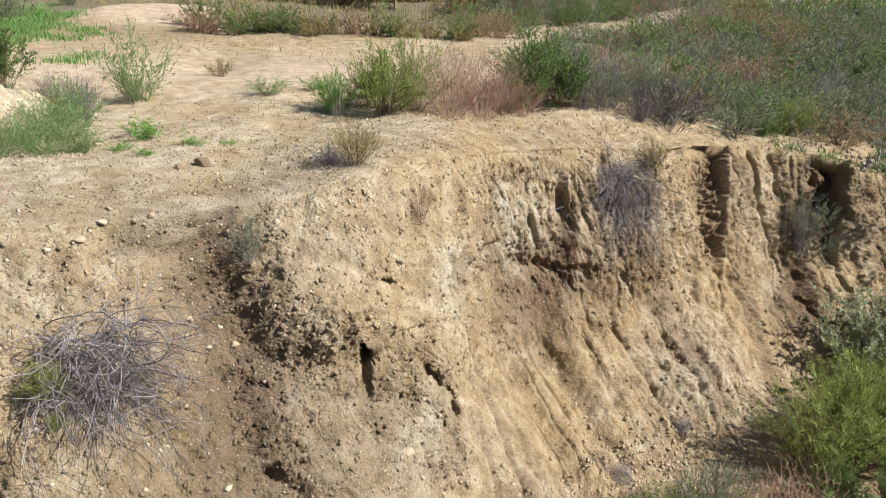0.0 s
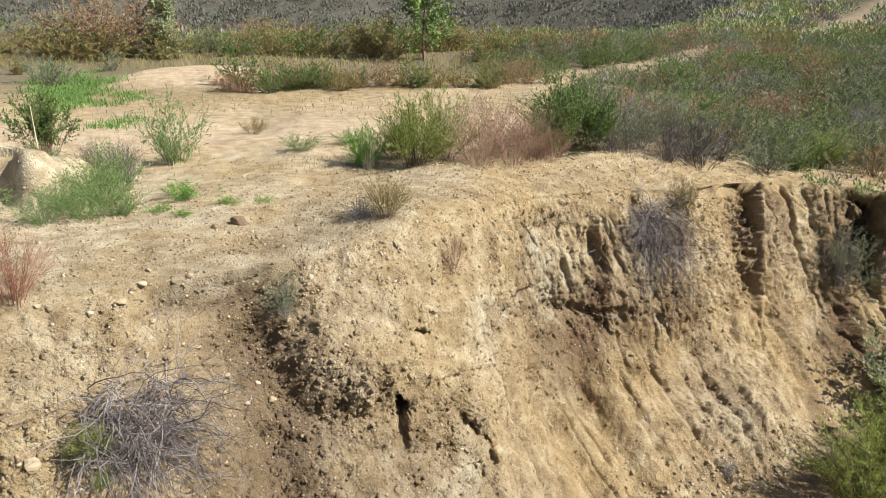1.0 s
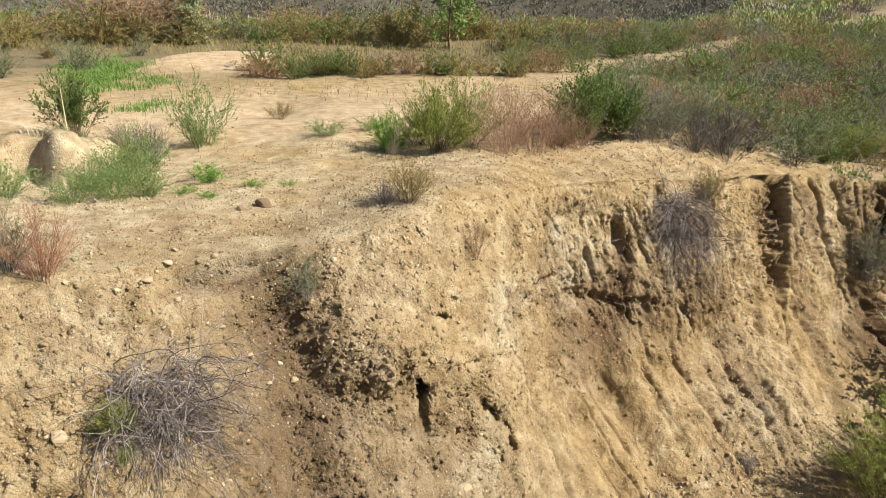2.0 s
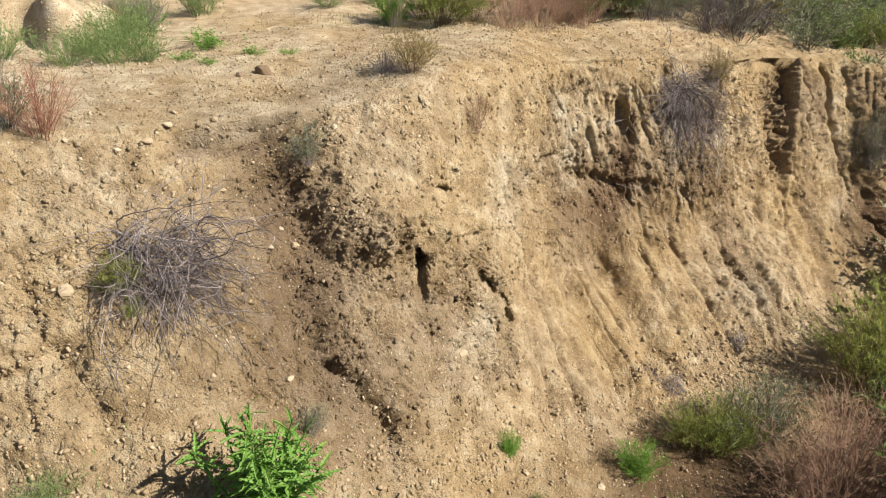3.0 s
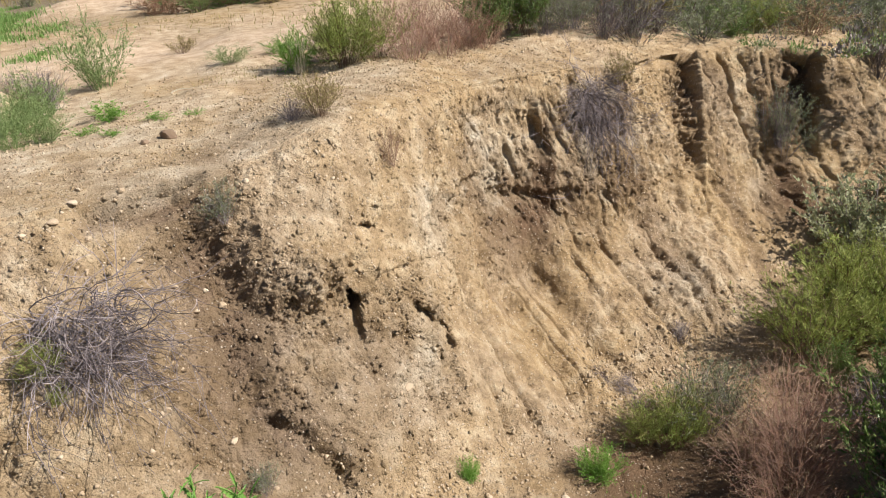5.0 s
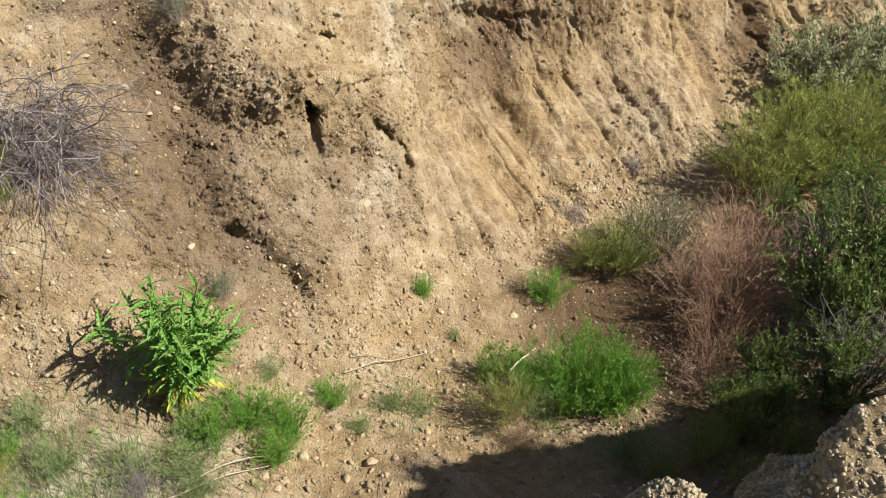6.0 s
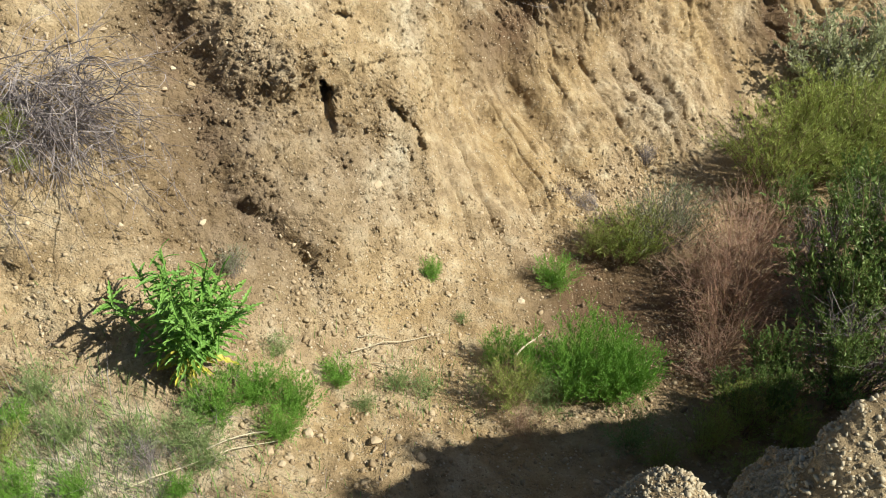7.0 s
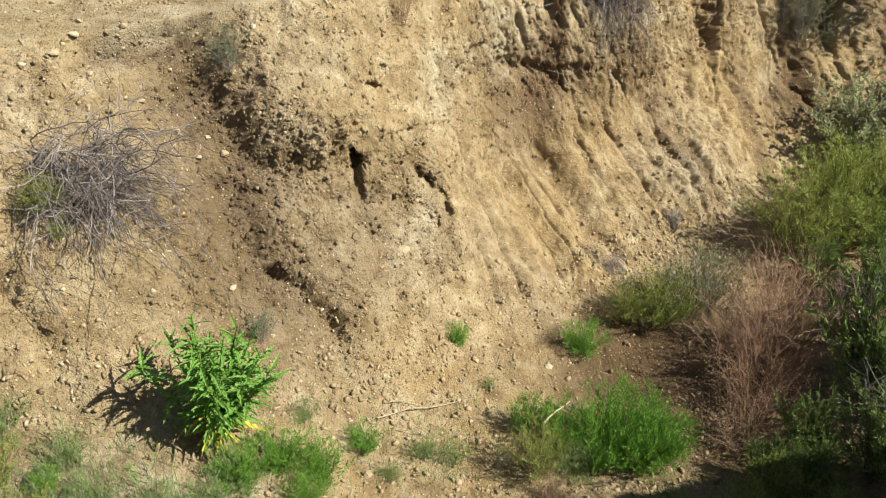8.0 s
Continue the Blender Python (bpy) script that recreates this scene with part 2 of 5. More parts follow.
# the fluted wall far along
upper = face * smooth(0.01, 0.05, pr) * smooth(0.85, 0.6, pr) * smooth(2.7, 3.4, X)
g_line = (arc - 0.62 * pr) * 2.3 + 0.20 * n3(0.35, 3, 0.55, 37)
groove = np.abs(vnoise(g_line, pr * 0.7, 0 * X, 50))
groove2 = np.abs(vnoise(g_line * 2.3, pr * 1.1, 0 * X, 52))
dn += upper * (0.020 * lump + 0.08 * np.minimum(groove, 0.6) - 0.05 - 0.05 * np.exp(-(groove / 0.12) ** 2) * smooth(-0.3, 0.4, vnoise(arc * 1.1, pr * 2.5, 0 * X, 36)) + 0.05 * np.minimum(groove2, 0.5) - 0.03 * np.exp(-(groove2 / 0.10) ** 2))
rill_l = mid * (1 - smooth(-0.3, 1.2, X)) * smooth(0.35, 0.75, pr)
dn += rill_l * (0.05 * np.minimum(np.abs(vnoise(q * 2.6 - pr * 3.0, pr * 1.2, 0 * X, 44)), 0.5) - 0.03)
# crumbling scarp under the rim: ragged upright lumps and clefts, broken off along a shelf
shelf = edge_distance([(0.10, 1.90), (0.42, 1.66), (0.79, 1.52), (1.09, 1.42), (1.80, 1.12), (2.5, 0.98), (3.3, 1.0)]) + 1.1 * wob
scarp = face * smooth(0.02, 0.10, pr) * smooth(-0.45, -0.05, shelf) * smooth(0.0, 0.7, X) * smooth(3.9, 2.6, X)
cliff = fbm(q, H * 0.30, 0 * X, 0.30, 4, 0.62, seed=55)
cleft = vnoise(q * 3.3 + 2 * wob, H * 0.6, 0 * X, 53)
cleft2 = vnoise(q * 6.5 + 3 * wob, H * 1.2, 0 * X, 54)
dn += scarp * (0.022 * lump + 0.070 * cliff - 0.085 * np.exp(-(cleft / 0.10) ** 2) * smooth(-0.2, 0.4, vnoise(q * 1.4, H * 1.6, 0 * X, 35)) - 0.035 * np.exp(-(cleft2 / 0.12) ** 2))
dn -= face * 0.10 * smooth(0.04, -0.05, shelf) * np.exp(-(np.minimum(shelf, 0) / 0.40) ** 2) * smooth(0.2, 0.6, X) * smooth(2.7, 2.0, X)

# a slumped hollow: its raw wall runs down beside it, and a ledge under a notch branches off to the spur
wall_line = [(-1.30, 2.64), (-1.15, 2.36), (-1.06, 2.14), (-0.95, 1.93), (-0.86, 1.77), (-0.72, 1.67), (-0.45, 1.56), (-0.10, 1.42)]
lower_line = [(-1.06, 1.62), (-0.99, 1.40), (-0.94, 1.20), (-0.85, 0.98), (-0.71, 0.86), (-0.57, 0.68), (-0.42, 0.44), (-0.22, 0.10)]
ledge_line = [(-0.95, 1.70), (-0.70, 1.62), (-0.40, 1.45), (-0.08, 1.27), (0.11, 1.15), (0.23, 0.90), (0.38, 0.68), (0.44, 0.48)]
sd = edge_distance(wall_line) + wob
sl = edge_distance(ledge_line) + 0.6 * wob
sw = edge_distance(lower_line) + 0.9 * wob
local = face * smooth(-2.7, -1.7, X) * smooth(1.0, 0.6, X) * smooth(0.98, 0.85, pr)
dn -= local * (0.36 + 0.05 * n3(0.5, 2, 0.5, 62)) * smooth(0.12, -0.17, sd) * np.exp(-(np.minimum(sd, 0) / 0.75) ** 2) * (1 - 0.66 * smooth(1.65, 1.1, H)) * (1 - 0.7 * smooth(2.1, 2.4, H)) * smooth(0.1, -0.9, X - 0.9 * smooth(1.85, 1.60, H) * smooth(-1.0, -0.8, X) * 0.3)
dn -= local * 0.10 * smooth(0.05, -0.06, sw) * np.exp(-(np.minimum(sw, 0) / 0.5) ** 2) * smooth(1.7, 1.5, H)
dn -= face * (0.035 + 0.06 * smooth(0.0, 0.2, X)) * smooth(0.04, -0.05, sl) * np.exp(-(np.minimum(sl, 0) / 0.32) ** 2) * smooth(-0.85, -0.6, X) * smooth(0.62, 0.45, X)
spur = face * np.exp(-((X - 0.02 - 0.25 * (0.8 - H)) / 0.36) ** 4 - ((H - 0.72) / 0.46) ** 4)
dn += 0.05 * spur
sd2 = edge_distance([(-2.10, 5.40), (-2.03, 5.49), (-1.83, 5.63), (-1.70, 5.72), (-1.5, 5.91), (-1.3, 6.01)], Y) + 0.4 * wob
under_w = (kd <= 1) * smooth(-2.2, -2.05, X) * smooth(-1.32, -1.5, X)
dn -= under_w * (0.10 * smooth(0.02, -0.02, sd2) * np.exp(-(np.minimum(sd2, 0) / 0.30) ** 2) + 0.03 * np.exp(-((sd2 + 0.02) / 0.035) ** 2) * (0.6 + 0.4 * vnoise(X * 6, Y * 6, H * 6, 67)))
near_wall = np.exp(-(np.maximum(sd - 0.08, -sd - 0.18) / 0.10).clip(0, 9) ** 2) * smooth(-1.8, -1.5, X) * smooth(-0.2, -0.5, X)
near_ledge = np.exp(-(np.maximum(sl - 0.02, -sl - 0.16) / 0.10).clip(0, 9) ** 2) * smooth(-1.1, -0.9, X) * smooth(0.7, 0.45, X)
near_low = 0.8 * np.exp(-(np.maximum(sw - 0.10, -sw - 0.05) / 0.08).clip(0, 9) ** 2) * smooth(-1.3, -1.1, X) * smooth(0.0, -0.3, X) * smooth(1.75, 1.6, H)
raw = np.clip(near_wall + near_low + 0.8 * near_ledge + 0.35 * spur, 0, 1)
billow = np.abs(n3(0.13, 4, 0.6, 65))
dn += face * mid * raw * (0.026 * lump + 0.045 * np.minimum(billow, 0.6) - 0.012)
dn += face * mid * 0.028 * smooth(0.0, 0.6, blotch) * smooth(0.9, 0.2, X) * lump
for line_, wide, deep in (([(-0.86, 1.0), (-0.70, 0.87), (-0.57, 0.69), (-0.40, 0.42)], 0.035, 0.09), ([(-2.50, 1.40), (-2.25, 1.08), (-2.05, 0.88)], 0.11, 0.10),
                          ([(-0.62, 2.10), (-0.45, 2.0), (-0.12, 1.72)], 0.03, 0.05), ([(-0.25, 1.0), (-0.12, 0.72), (-0.02, 0.42)], 0.03, 0.05), ([(0.02, 0.95), (0.12, 0.70)], 0.03, 0.04)):
    near_line = np.abs(edge_distance(line_) + 0.35 * wob)
    dn -= face * deep * np.exp(-(near_line / wide) ** 2) * (0.5 + 0.5 * smooth(-0.4, 0.4, n3(0.2, 2, 0.5, 66)))

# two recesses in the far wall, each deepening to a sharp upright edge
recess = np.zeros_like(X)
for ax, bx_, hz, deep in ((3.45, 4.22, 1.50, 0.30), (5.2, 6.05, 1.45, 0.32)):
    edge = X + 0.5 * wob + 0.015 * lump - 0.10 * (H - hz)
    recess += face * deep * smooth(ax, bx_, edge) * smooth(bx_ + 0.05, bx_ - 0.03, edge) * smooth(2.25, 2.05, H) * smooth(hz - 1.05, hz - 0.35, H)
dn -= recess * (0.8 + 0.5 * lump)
# the blunt toe where the fluted face meets the rubble
toe = face * np.exp(-((X - 3.25) / 0.60) ** 4 - ((H + 0.20) / 0.36) ** 4)
dn += toe * (0.05 + 0.030 * lump + 0.03 * np.minimum(billow, 0.6))
dig = np.zeros_like(X)
XD, HD = X + dn * normal[NEAR][..., 0], H + dn * normal[NEAR][..., 2]


def slot(cx, cz, wide, high, deep, lean=0.0):
    """A narrow dark cleft in the face."""
    global dig
    a = XD - cx - lean * (HD - cz) + 0.25 * wob + 0.02 * lump
    dig += face * deep * (0.85 + 0.3 * crumb) * np.exp(-(np.abs(a) / wide) ** 3 - (np.abs(HD - cz) / high) ** 4)


tuck = under_w * 0.085 * np.exp(-((sd2 + 0.035) / 0.03) ** 2) * (0.75 + 0.4 * vnoise(X * 5, Y * 5, H * 5, 68))
dig += face * 0.42 * np.exp(-(np.abs(XD + 0.350 + 0.10 * (HD - 1.22) + 0.006 * crumb) / (0.026 + 0.10 * (1.36 - HD).clip(0, 0.3))) ** 4 - (np.abs(HD - 1.22) / 0.150) ** 6)
slot(-0.18, 1.75, 0.05, 0.05, 0.12, -0.6)
slot(0.20, 0.92, 0.04, 0.15, 0.12, -0.5)
slot(0.40, 0.62, 0.04, 0.12, 0.10, -0.3)
slot(1.80, 1.66, 0.07, 0.26, 0.17, -0.10)
slot(1.42, 1.45, 0.05, 0.20, 0.06, -0.3)
slot(2.05, 1.60, 0.05, 0.25, 0.08, -0.2)
slot(2.28, 2.12, 0.06, 0.14, 0.10, -0.2)
slot(3.40, 2.12, 0.10, 0.05, 0.12)
slot(3.85, 2.08, 0.24, 0.05, 0.12)
slot(5.15, 0.45, 0.05, 0.12, 0.08)
disp[NEAR] += dn
DIG = spread(dig)

# gravelly lip and side mound of the near bank
LIP = slice(last_face + len(floor_t), nrow)
lx, ly, lz = (G[LIP][..., k] for k in range(3))
lk, lp = kind[LIP], param[LIP]
disp[LIP] += lod[LIP] * (lk == 3) * (0.016 * fbm(lx, ly, lz, 0.11, 3, 0.55, seed=3) + smooth(0.05, 0.3, lp) * (0.06 * fbm(lx, ly, lz, 0.4, 3, seed=73) + 0.02 * fbm(lx, ly, lz, 0.10, 3, seed=74)))
disp[LIP] += (smooth(0.6, 0.95, np.where(lk == 3, lp, 1)) * smooth(3, 0.8, np.where(lk == 4, lp, 0))) * (0.05 * fbm(lx, ly, lz, 0.5, 2, seed=71) + 0.015 * fbm(lx, ly, lz, 0.06, 2, seed=72)) * lod[LIP]
G = G + disp[..., None] * normal + DIG[..., None] * np.array([-0.12, 0.95, 0.05]) + spread(tuck)[..., None] * np.array([-0.55, 0.75, -0.45])
face, raw, spur, sd2, fall, under_w, recess, toe, scarp = (spread(a) for a in (face, raw, spur, sd2, fall, under_w, recess, toe, scarp))


def soil_patch(x, y, z, rx, ry, rz):
    return np.exp(-((G[..., 0] - x) / rx) ** 2 - ((G[..., 1] - y) / ry) ** 2 - ((G[..., 2] - z) / rz) ** 2)


def grid_mesh(name, verts, rows, cols):
    me = bpy.data.meshes.new(name)
    idx = np.arange(rows * cols).reshape(rows, cols)
    quads = np.stack([idx[:-1, :-1], idx[1:, :-1], idx[1:, 1:], idx[:-1, 1:]], -1).reshape(-1, 4)
    me.vertices.add(rows * cols)
    me.vertices.foreach_set("co", verts.reshape(-1).astype(np.float32))
    me.loops.add(quads.size)
    me.loops.foreach_set("vertex_index", quads.reshape(-1).astype(np.int32))
    me.polygons.add(len(quads))
    me.polygons.foreach_set("loop_start", np.arange(0, quads.size, 4, dtype=np.int32))
    me.update(calc_edges=True)
    me.polygons.foreach_set("use_smooth", np.ones(len(quads), bool))
    return me


# ---------------------------------------------------------------- materials
def nodes_of(name):
    m = bpy.data.materials.new(name)
    m.use_nodes = True
    return m, m.node_tree.nodes, m.node_tree.links, m.node_tree.nodes["Principled BSDF"]


def ramp(nt, fac, stops):
    r = nt.nodes.new("ShaderNodeValToRGB")
    while len(r.color_ramp.elements) < len(stops):
        r.color_ramp.elements.new(0.5)
    for e, (pos, col) in zip(r.color_ramp.elements, stops):
        e.position, e.color = pos, (*col, 1)
    nt.links.new(fac, r.inputs[0])
    return r.outputs[0]


def noise_fac(nt, vec, scale, detail=5, rough=0.55):
    n = nt.nodes.new("ShaderNodeTexNoise")
    n.inputs["Scale"].default_value, n.inputs["Detail"].default_value, n.inputs["Roughness"].default_value = scale, detail, rough
    nt.links.new(vec, n.inputs["Vector"])
    return n.outputs["Fac"]


def mixed(nt, fac, a, b, how="MIX"):
    m = nt.nodes.new("ShaderNodeMix")
    m.data_type, m.blend_type = "RGBA", how
    for sock, v in ((m.inputs[0], fac), (m.inputs[6], a), (m.inputs[7], b)):
        if isinstance(v, (int, float)):
            sock.default_value = v
        elif isinstance(v, tuple):
            sock.default_value = (*v, 1)
        else:
            nt.links.new(v, sock)
    return m.outputs[2]


def soil_material():
    m, nd, ln, bs = nodes_of("earth")
    nt = m.node_tree
    pos = nd.new("ShaderNodeNewGeometry").outputs["Position"]
    big = noise_fac(nt, pos, 0.9, 4)
    med = noise_fac(nt, pos, 5.0, 6, 0.62)
    fine = noise_fac(nt, pos, 38.0, 4, 0.7)
    tan_ = ramp(nt, med, [(0.30, (0.250, 0.172, 0.085)), (0.50, (0.415, 0.298, 0.156)), (0.68, (0.525, 0.412, 0.245))])
    grey = ramp(nt, med, [(0.32, (0.250, 0.178, 0.102)), (0.52, (0.435, 0.330, 0.200)), (0.7, (0.57, 0.475, 0.325))])
    col = mixed(nt, ramp(nt, big, [(0.42, (0, 0, 0)), (0.6, (1, 1, 1))]), tan_, grey)
    # earth patches kept as layers of the ground: damp brown with painted shade, pale, sandy path, litter
    for key, dark, light in (("damp_and_shade", (0.10, 0.062, 0.034), (0.20, 0.13, 0.075)), ("pale", (0.45, 0.38, 0.26), (0.66, 0.59, 0.45)),
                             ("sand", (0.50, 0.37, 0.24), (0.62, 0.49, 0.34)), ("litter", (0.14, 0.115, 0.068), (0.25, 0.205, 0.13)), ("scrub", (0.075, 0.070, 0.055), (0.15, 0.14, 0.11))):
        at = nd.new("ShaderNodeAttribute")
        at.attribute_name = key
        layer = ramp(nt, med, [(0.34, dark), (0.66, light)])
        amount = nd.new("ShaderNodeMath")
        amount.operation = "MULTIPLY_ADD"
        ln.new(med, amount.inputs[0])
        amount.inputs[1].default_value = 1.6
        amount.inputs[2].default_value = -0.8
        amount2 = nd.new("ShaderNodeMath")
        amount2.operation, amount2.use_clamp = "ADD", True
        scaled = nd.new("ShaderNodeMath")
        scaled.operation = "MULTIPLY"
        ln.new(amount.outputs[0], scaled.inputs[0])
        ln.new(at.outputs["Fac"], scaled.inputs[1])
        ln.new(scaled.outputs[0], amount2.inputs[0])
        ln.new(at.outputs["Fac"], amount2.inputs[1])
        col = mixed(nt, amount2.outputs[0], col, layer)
    # gravel in the soil
    vor = nd.new("ShaderNodeTexVoronoi")
    vor.inputs["Scale"].default_value = 34.0
    ln.new(pos, vor.inputs["Vector"])
    chip = ramp(nt, vor.outputs["Distance"], [(0.22, (1, 1, 1)), (0.34, (0, 0, 0))])
    sep = nd.new("ShaderNodeSeparateColor")
    ln.new(vor.outputs["Color"], sep.inputs[0])
    pick = ramp(nt, sep.outputs[0], [(0.55, (0, 0, 0)), (0.62, (1, 1, 1))])
    chip_on = mixed(nt, 1.0, chip, pick, "MULTIPLY")
    chip_col = ramp(nt, sep.outputs[1], [(0.1, (0.24, 0.18, 0.12)), (0.5, (0.45, 0.36, 0.25)), (0.95, (0.66, 0.58, 0.45))])
    half = nd.new("ShaderNodeMath")
    half.operation = "MULTIPLY"
    ln.new(chip_on, half.inputs[0])
    half.inputs[1].default_value = 0.75
    col = mixed(nt, half.outputs[0], col, chip_col)
    col = mixed(nt, 0.35, col, ramp(nt, fine, [(0.3, (0.25, 0.25, 0.25)), (0.68, (1.0, 1.0, 1.0))]), "MULTIPLY")
    ln.new(col, bs.inputs["Base Color"])
    bs.inputs["Roughness"].default_value = 0.95
    bs.inputs["Specular IOR Level"].default_value = 0.15
    # crumbs, grit and embedded chips as relief
    crumbs = nd.new("ShaderNodeTexVoronoi")
    crumbs.inputs["Scale"].default_value, crumbs.inputs["Randomness"].default_value = 70.0, 1.0
    warp = nd.new("ShaderNodeVectorMath")
    warp.operation = "MULTIPLY_ADD"
    soft = nd.new("ShaderNodeTexNoise")
    soft.inputs["Scale"].default_value, soft.inputs["Detail"].default_value = 45.0, 3.0
    ln.new(pos, soft.inputs["Vector"])
    ln.new(soft.outputs["Color"], warp.inputs[0])
    warp.inputs[1].default_value = (0.02, 0.02, 0.02)
    ln.new(pos, warp.inputs[2])
    ln.new(warp.outputs[0], crumbs.inputs["Vector"])
    last = None
    for height, far_ in ((noise_fac(nt, pos, 14.0, 12, 0.80), 0.030), (crumbs.outputs["Distance"], -0.006), (chip_on, 0.008)):
        b1 = nd.new("ShaderNodeBump")
        b1.inputs["Strength"].default_value, b1.inputs["Distance"].default_value = 1.0, abs(far_)
        b1.invert = far_ < 0
        ln.new(height, b1.inputs["Height"])
        if last:
            ln.new(last, b1.inputs["Normal"])
        if not last:
            packed = nd.new("ShaderNodeAttribute")
            packed.attribute_name = "packed"
            ease = nd.new("ShaderNodeMath")
            ease.operation = "MULTIPLY_ADD"
            ln.new(packed.outputs["Fac"], ease.inputs[0])
            ease.inputs[1].default_value, ease.inputs[2].default_value = -0.7, 1.0
            ln.new(ease.outputs[0], b1.inputs["Strength"])
        last = b1.outputs[0]
    ln.new(last, bs.inputs["Normal"])
    return m


EARTH = soil_material()

# ---------------------------------------------------------------- ground
me = grid_mesh("ground", G, nrow, ncol)
me.materials.append(EARTH)
gX, gY, gZ = G[..., 0], G[..., 1], G[..., 2]
gd = np.hypot(gX, gY)
patchy = fbm(gX, gY, gZ, 0.8, 3, seed=81)
damp_and_shade = 0.25 * soil_patch(-0.3, 5.35, 0.9, 0.5, 0.5, 0.36) + 0.15 * spur + 0.75 * soil_patch(-1.3, 5.1, 1.35, 0.55, 0.9, 0.62) + 0.6 * soil_patch(-1.5, 5.55, 2.0, 0.34, 0.5, 0.36) + 0.6 * soil_patch(-0.9, 4.6, 0.7, 0.7, 0.6, 0.5) + 1.3 * soil_patch(2.15, 4.95, -0.4, 0.85, 0.85, 0.5)
# far wall's foot and flute streaks: shade painted as brown earth
# recess depths and the undercut band: damp brown with shade painted in
damp_and_shade += 0.50 * soil_patch(1.5, 8.3, 0.9, 1.0, 0.9, 0.55) + 0.35 * (kind == 2) * smooth(1.0, 2.6, gX) + 0.12 * (kind == 2) * smooth(0.35, 0.7, param) * smooth(-1.2, -0.3, gX) + 0.22 * raw + 1.8 * recess + 0.15 * toe + 0.9 * soil_patch(5.3, 9.6, 0.2, 0.5, 0.7, 0.45) + 0.40 * scarp * smooth(-0.2, 0.35, fbm(gX, gY, gZ, 0.35, 3, seed=86)) + 0.5 * soil_patch(1.75, 8.0, 0.75, 0.9, 0.9, 0.6) * smooth(-0.3, 0.4, vnoise(fall * 2.6, gZ * 0.7, 0 * gX, 85)) + 0.65 * under_w * np.exp(-((sd2 + 0.10) / 0.14) ** 2) + 0.45 * face * smooth(0.6, 1.0, gX) * smooth(2.6, 2.0, gX) * smooth(0.05, 0.5, vnoise(fall * 3.2, gZ * 0.7, 0 * gX, 83)) * smooth(0.05, 0.2, param) * smooth(0.75, 0.5, param) + 0.45 * face * smooth(2.4, 3.2, gX) * smooth(7.5, 6.5, gX) * smooth(-0.1, 0.5, vnoise(fall * 2.6, gZ * 0.5, 0 * gX, 84)) * smooth(0.02, 0.08, param)
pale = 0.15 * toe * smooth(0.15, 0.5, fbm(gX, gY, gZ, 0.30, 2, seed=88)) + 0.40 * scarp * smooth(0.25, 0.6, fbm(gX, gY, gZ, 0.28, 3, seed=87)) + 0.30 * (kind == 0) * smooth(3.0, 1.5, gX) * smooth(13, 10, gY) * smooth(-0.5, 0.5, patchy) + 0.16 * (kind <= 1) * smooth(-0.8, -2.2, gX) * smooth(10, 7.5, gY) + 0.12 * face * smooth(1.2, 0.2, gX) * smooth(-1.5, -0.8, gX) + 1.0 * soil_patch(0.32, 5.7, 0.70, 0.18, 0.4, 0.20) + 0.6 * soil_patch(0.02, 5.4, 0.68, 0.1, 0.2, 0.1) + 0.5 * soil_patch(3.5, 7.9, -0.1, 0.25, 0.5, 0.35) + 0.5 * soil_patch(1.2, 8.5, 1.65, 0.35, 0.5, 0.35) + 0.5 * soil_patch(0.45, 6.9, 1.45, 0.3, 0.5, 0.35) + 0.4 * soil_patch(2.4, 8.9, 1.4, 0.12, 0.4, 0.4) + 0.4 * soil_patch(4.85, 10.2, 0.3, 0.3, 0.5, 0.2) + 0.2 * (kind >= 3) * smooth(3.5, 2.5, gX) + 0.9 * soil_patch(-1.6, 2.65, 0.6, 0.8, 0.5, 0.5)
way = np.array([(-2.0, 15.5), (-0.9, 15.9), (0.8, 17.6), (2.2, 18.9), (4.5, 23.0), (7.7, 27.0), (12.0, 34.0), (23.0, 51.0), (48.0, 88.0)])
far_track = np.zeros_like(gX)
for (ax, ay), (bx_, by_) in zip(way[:-1], way[1:]):
    ex, ey = bx_ - ax, by_ - ay
    tt = np.clip(((gX - ax) * ex + (gY - ay) * ey) / (ex * ex + ey * ey), 0, 1)
    far_track = np.maximum(far_track, 0.5 * smooth(1.1, 0.5, np.hypot(gX - ax - tt * ex, gY - ay - tt * ey) / (1 + 0.006 * gY)))
track = far_track + np.exp(-((gY - 12.6 - 0.12 * gX - 0.012 * gX ** 2) / 1.9) ** 2) * smooth(9, 5, gX) + 1.3 * np.exp(-((gX + 6.4) / 1.7) ** 4 - ((gY - 20.3) / 2.0) ** 4)
sand = (kind == 0) * np.clip(track, 0, 1) * 0.8
litter = (kind == 0) * np.clip(smooth(2.0, 5.0, gX) * smooth(0.8, 2.0, -param) + smooth(15, 24, gd) * (1 - sand) + 0.25 * patchy * smooth(12, 16, gd), 0, 1)
litter = litter * (1 - np.clip(1.3 * sand, 0, 1))
LAYERS = (("damp_and_shade", damp_and_shade), ("pale", pale), ("sand", sand), ("litter", litter), ("scrub", (kind == 0) * smooth(60, 130, gd)), ("packed", (kind == 0) * smooth(0.3, 2.5, -param)))
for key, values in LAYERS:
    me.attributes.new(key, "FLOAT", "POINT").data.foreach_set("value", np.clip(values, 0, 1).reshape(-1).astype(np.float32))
ground = tagged(new("ground", me), "tan gravelly earth cut by an eroded gully", "ground", kind="structure")

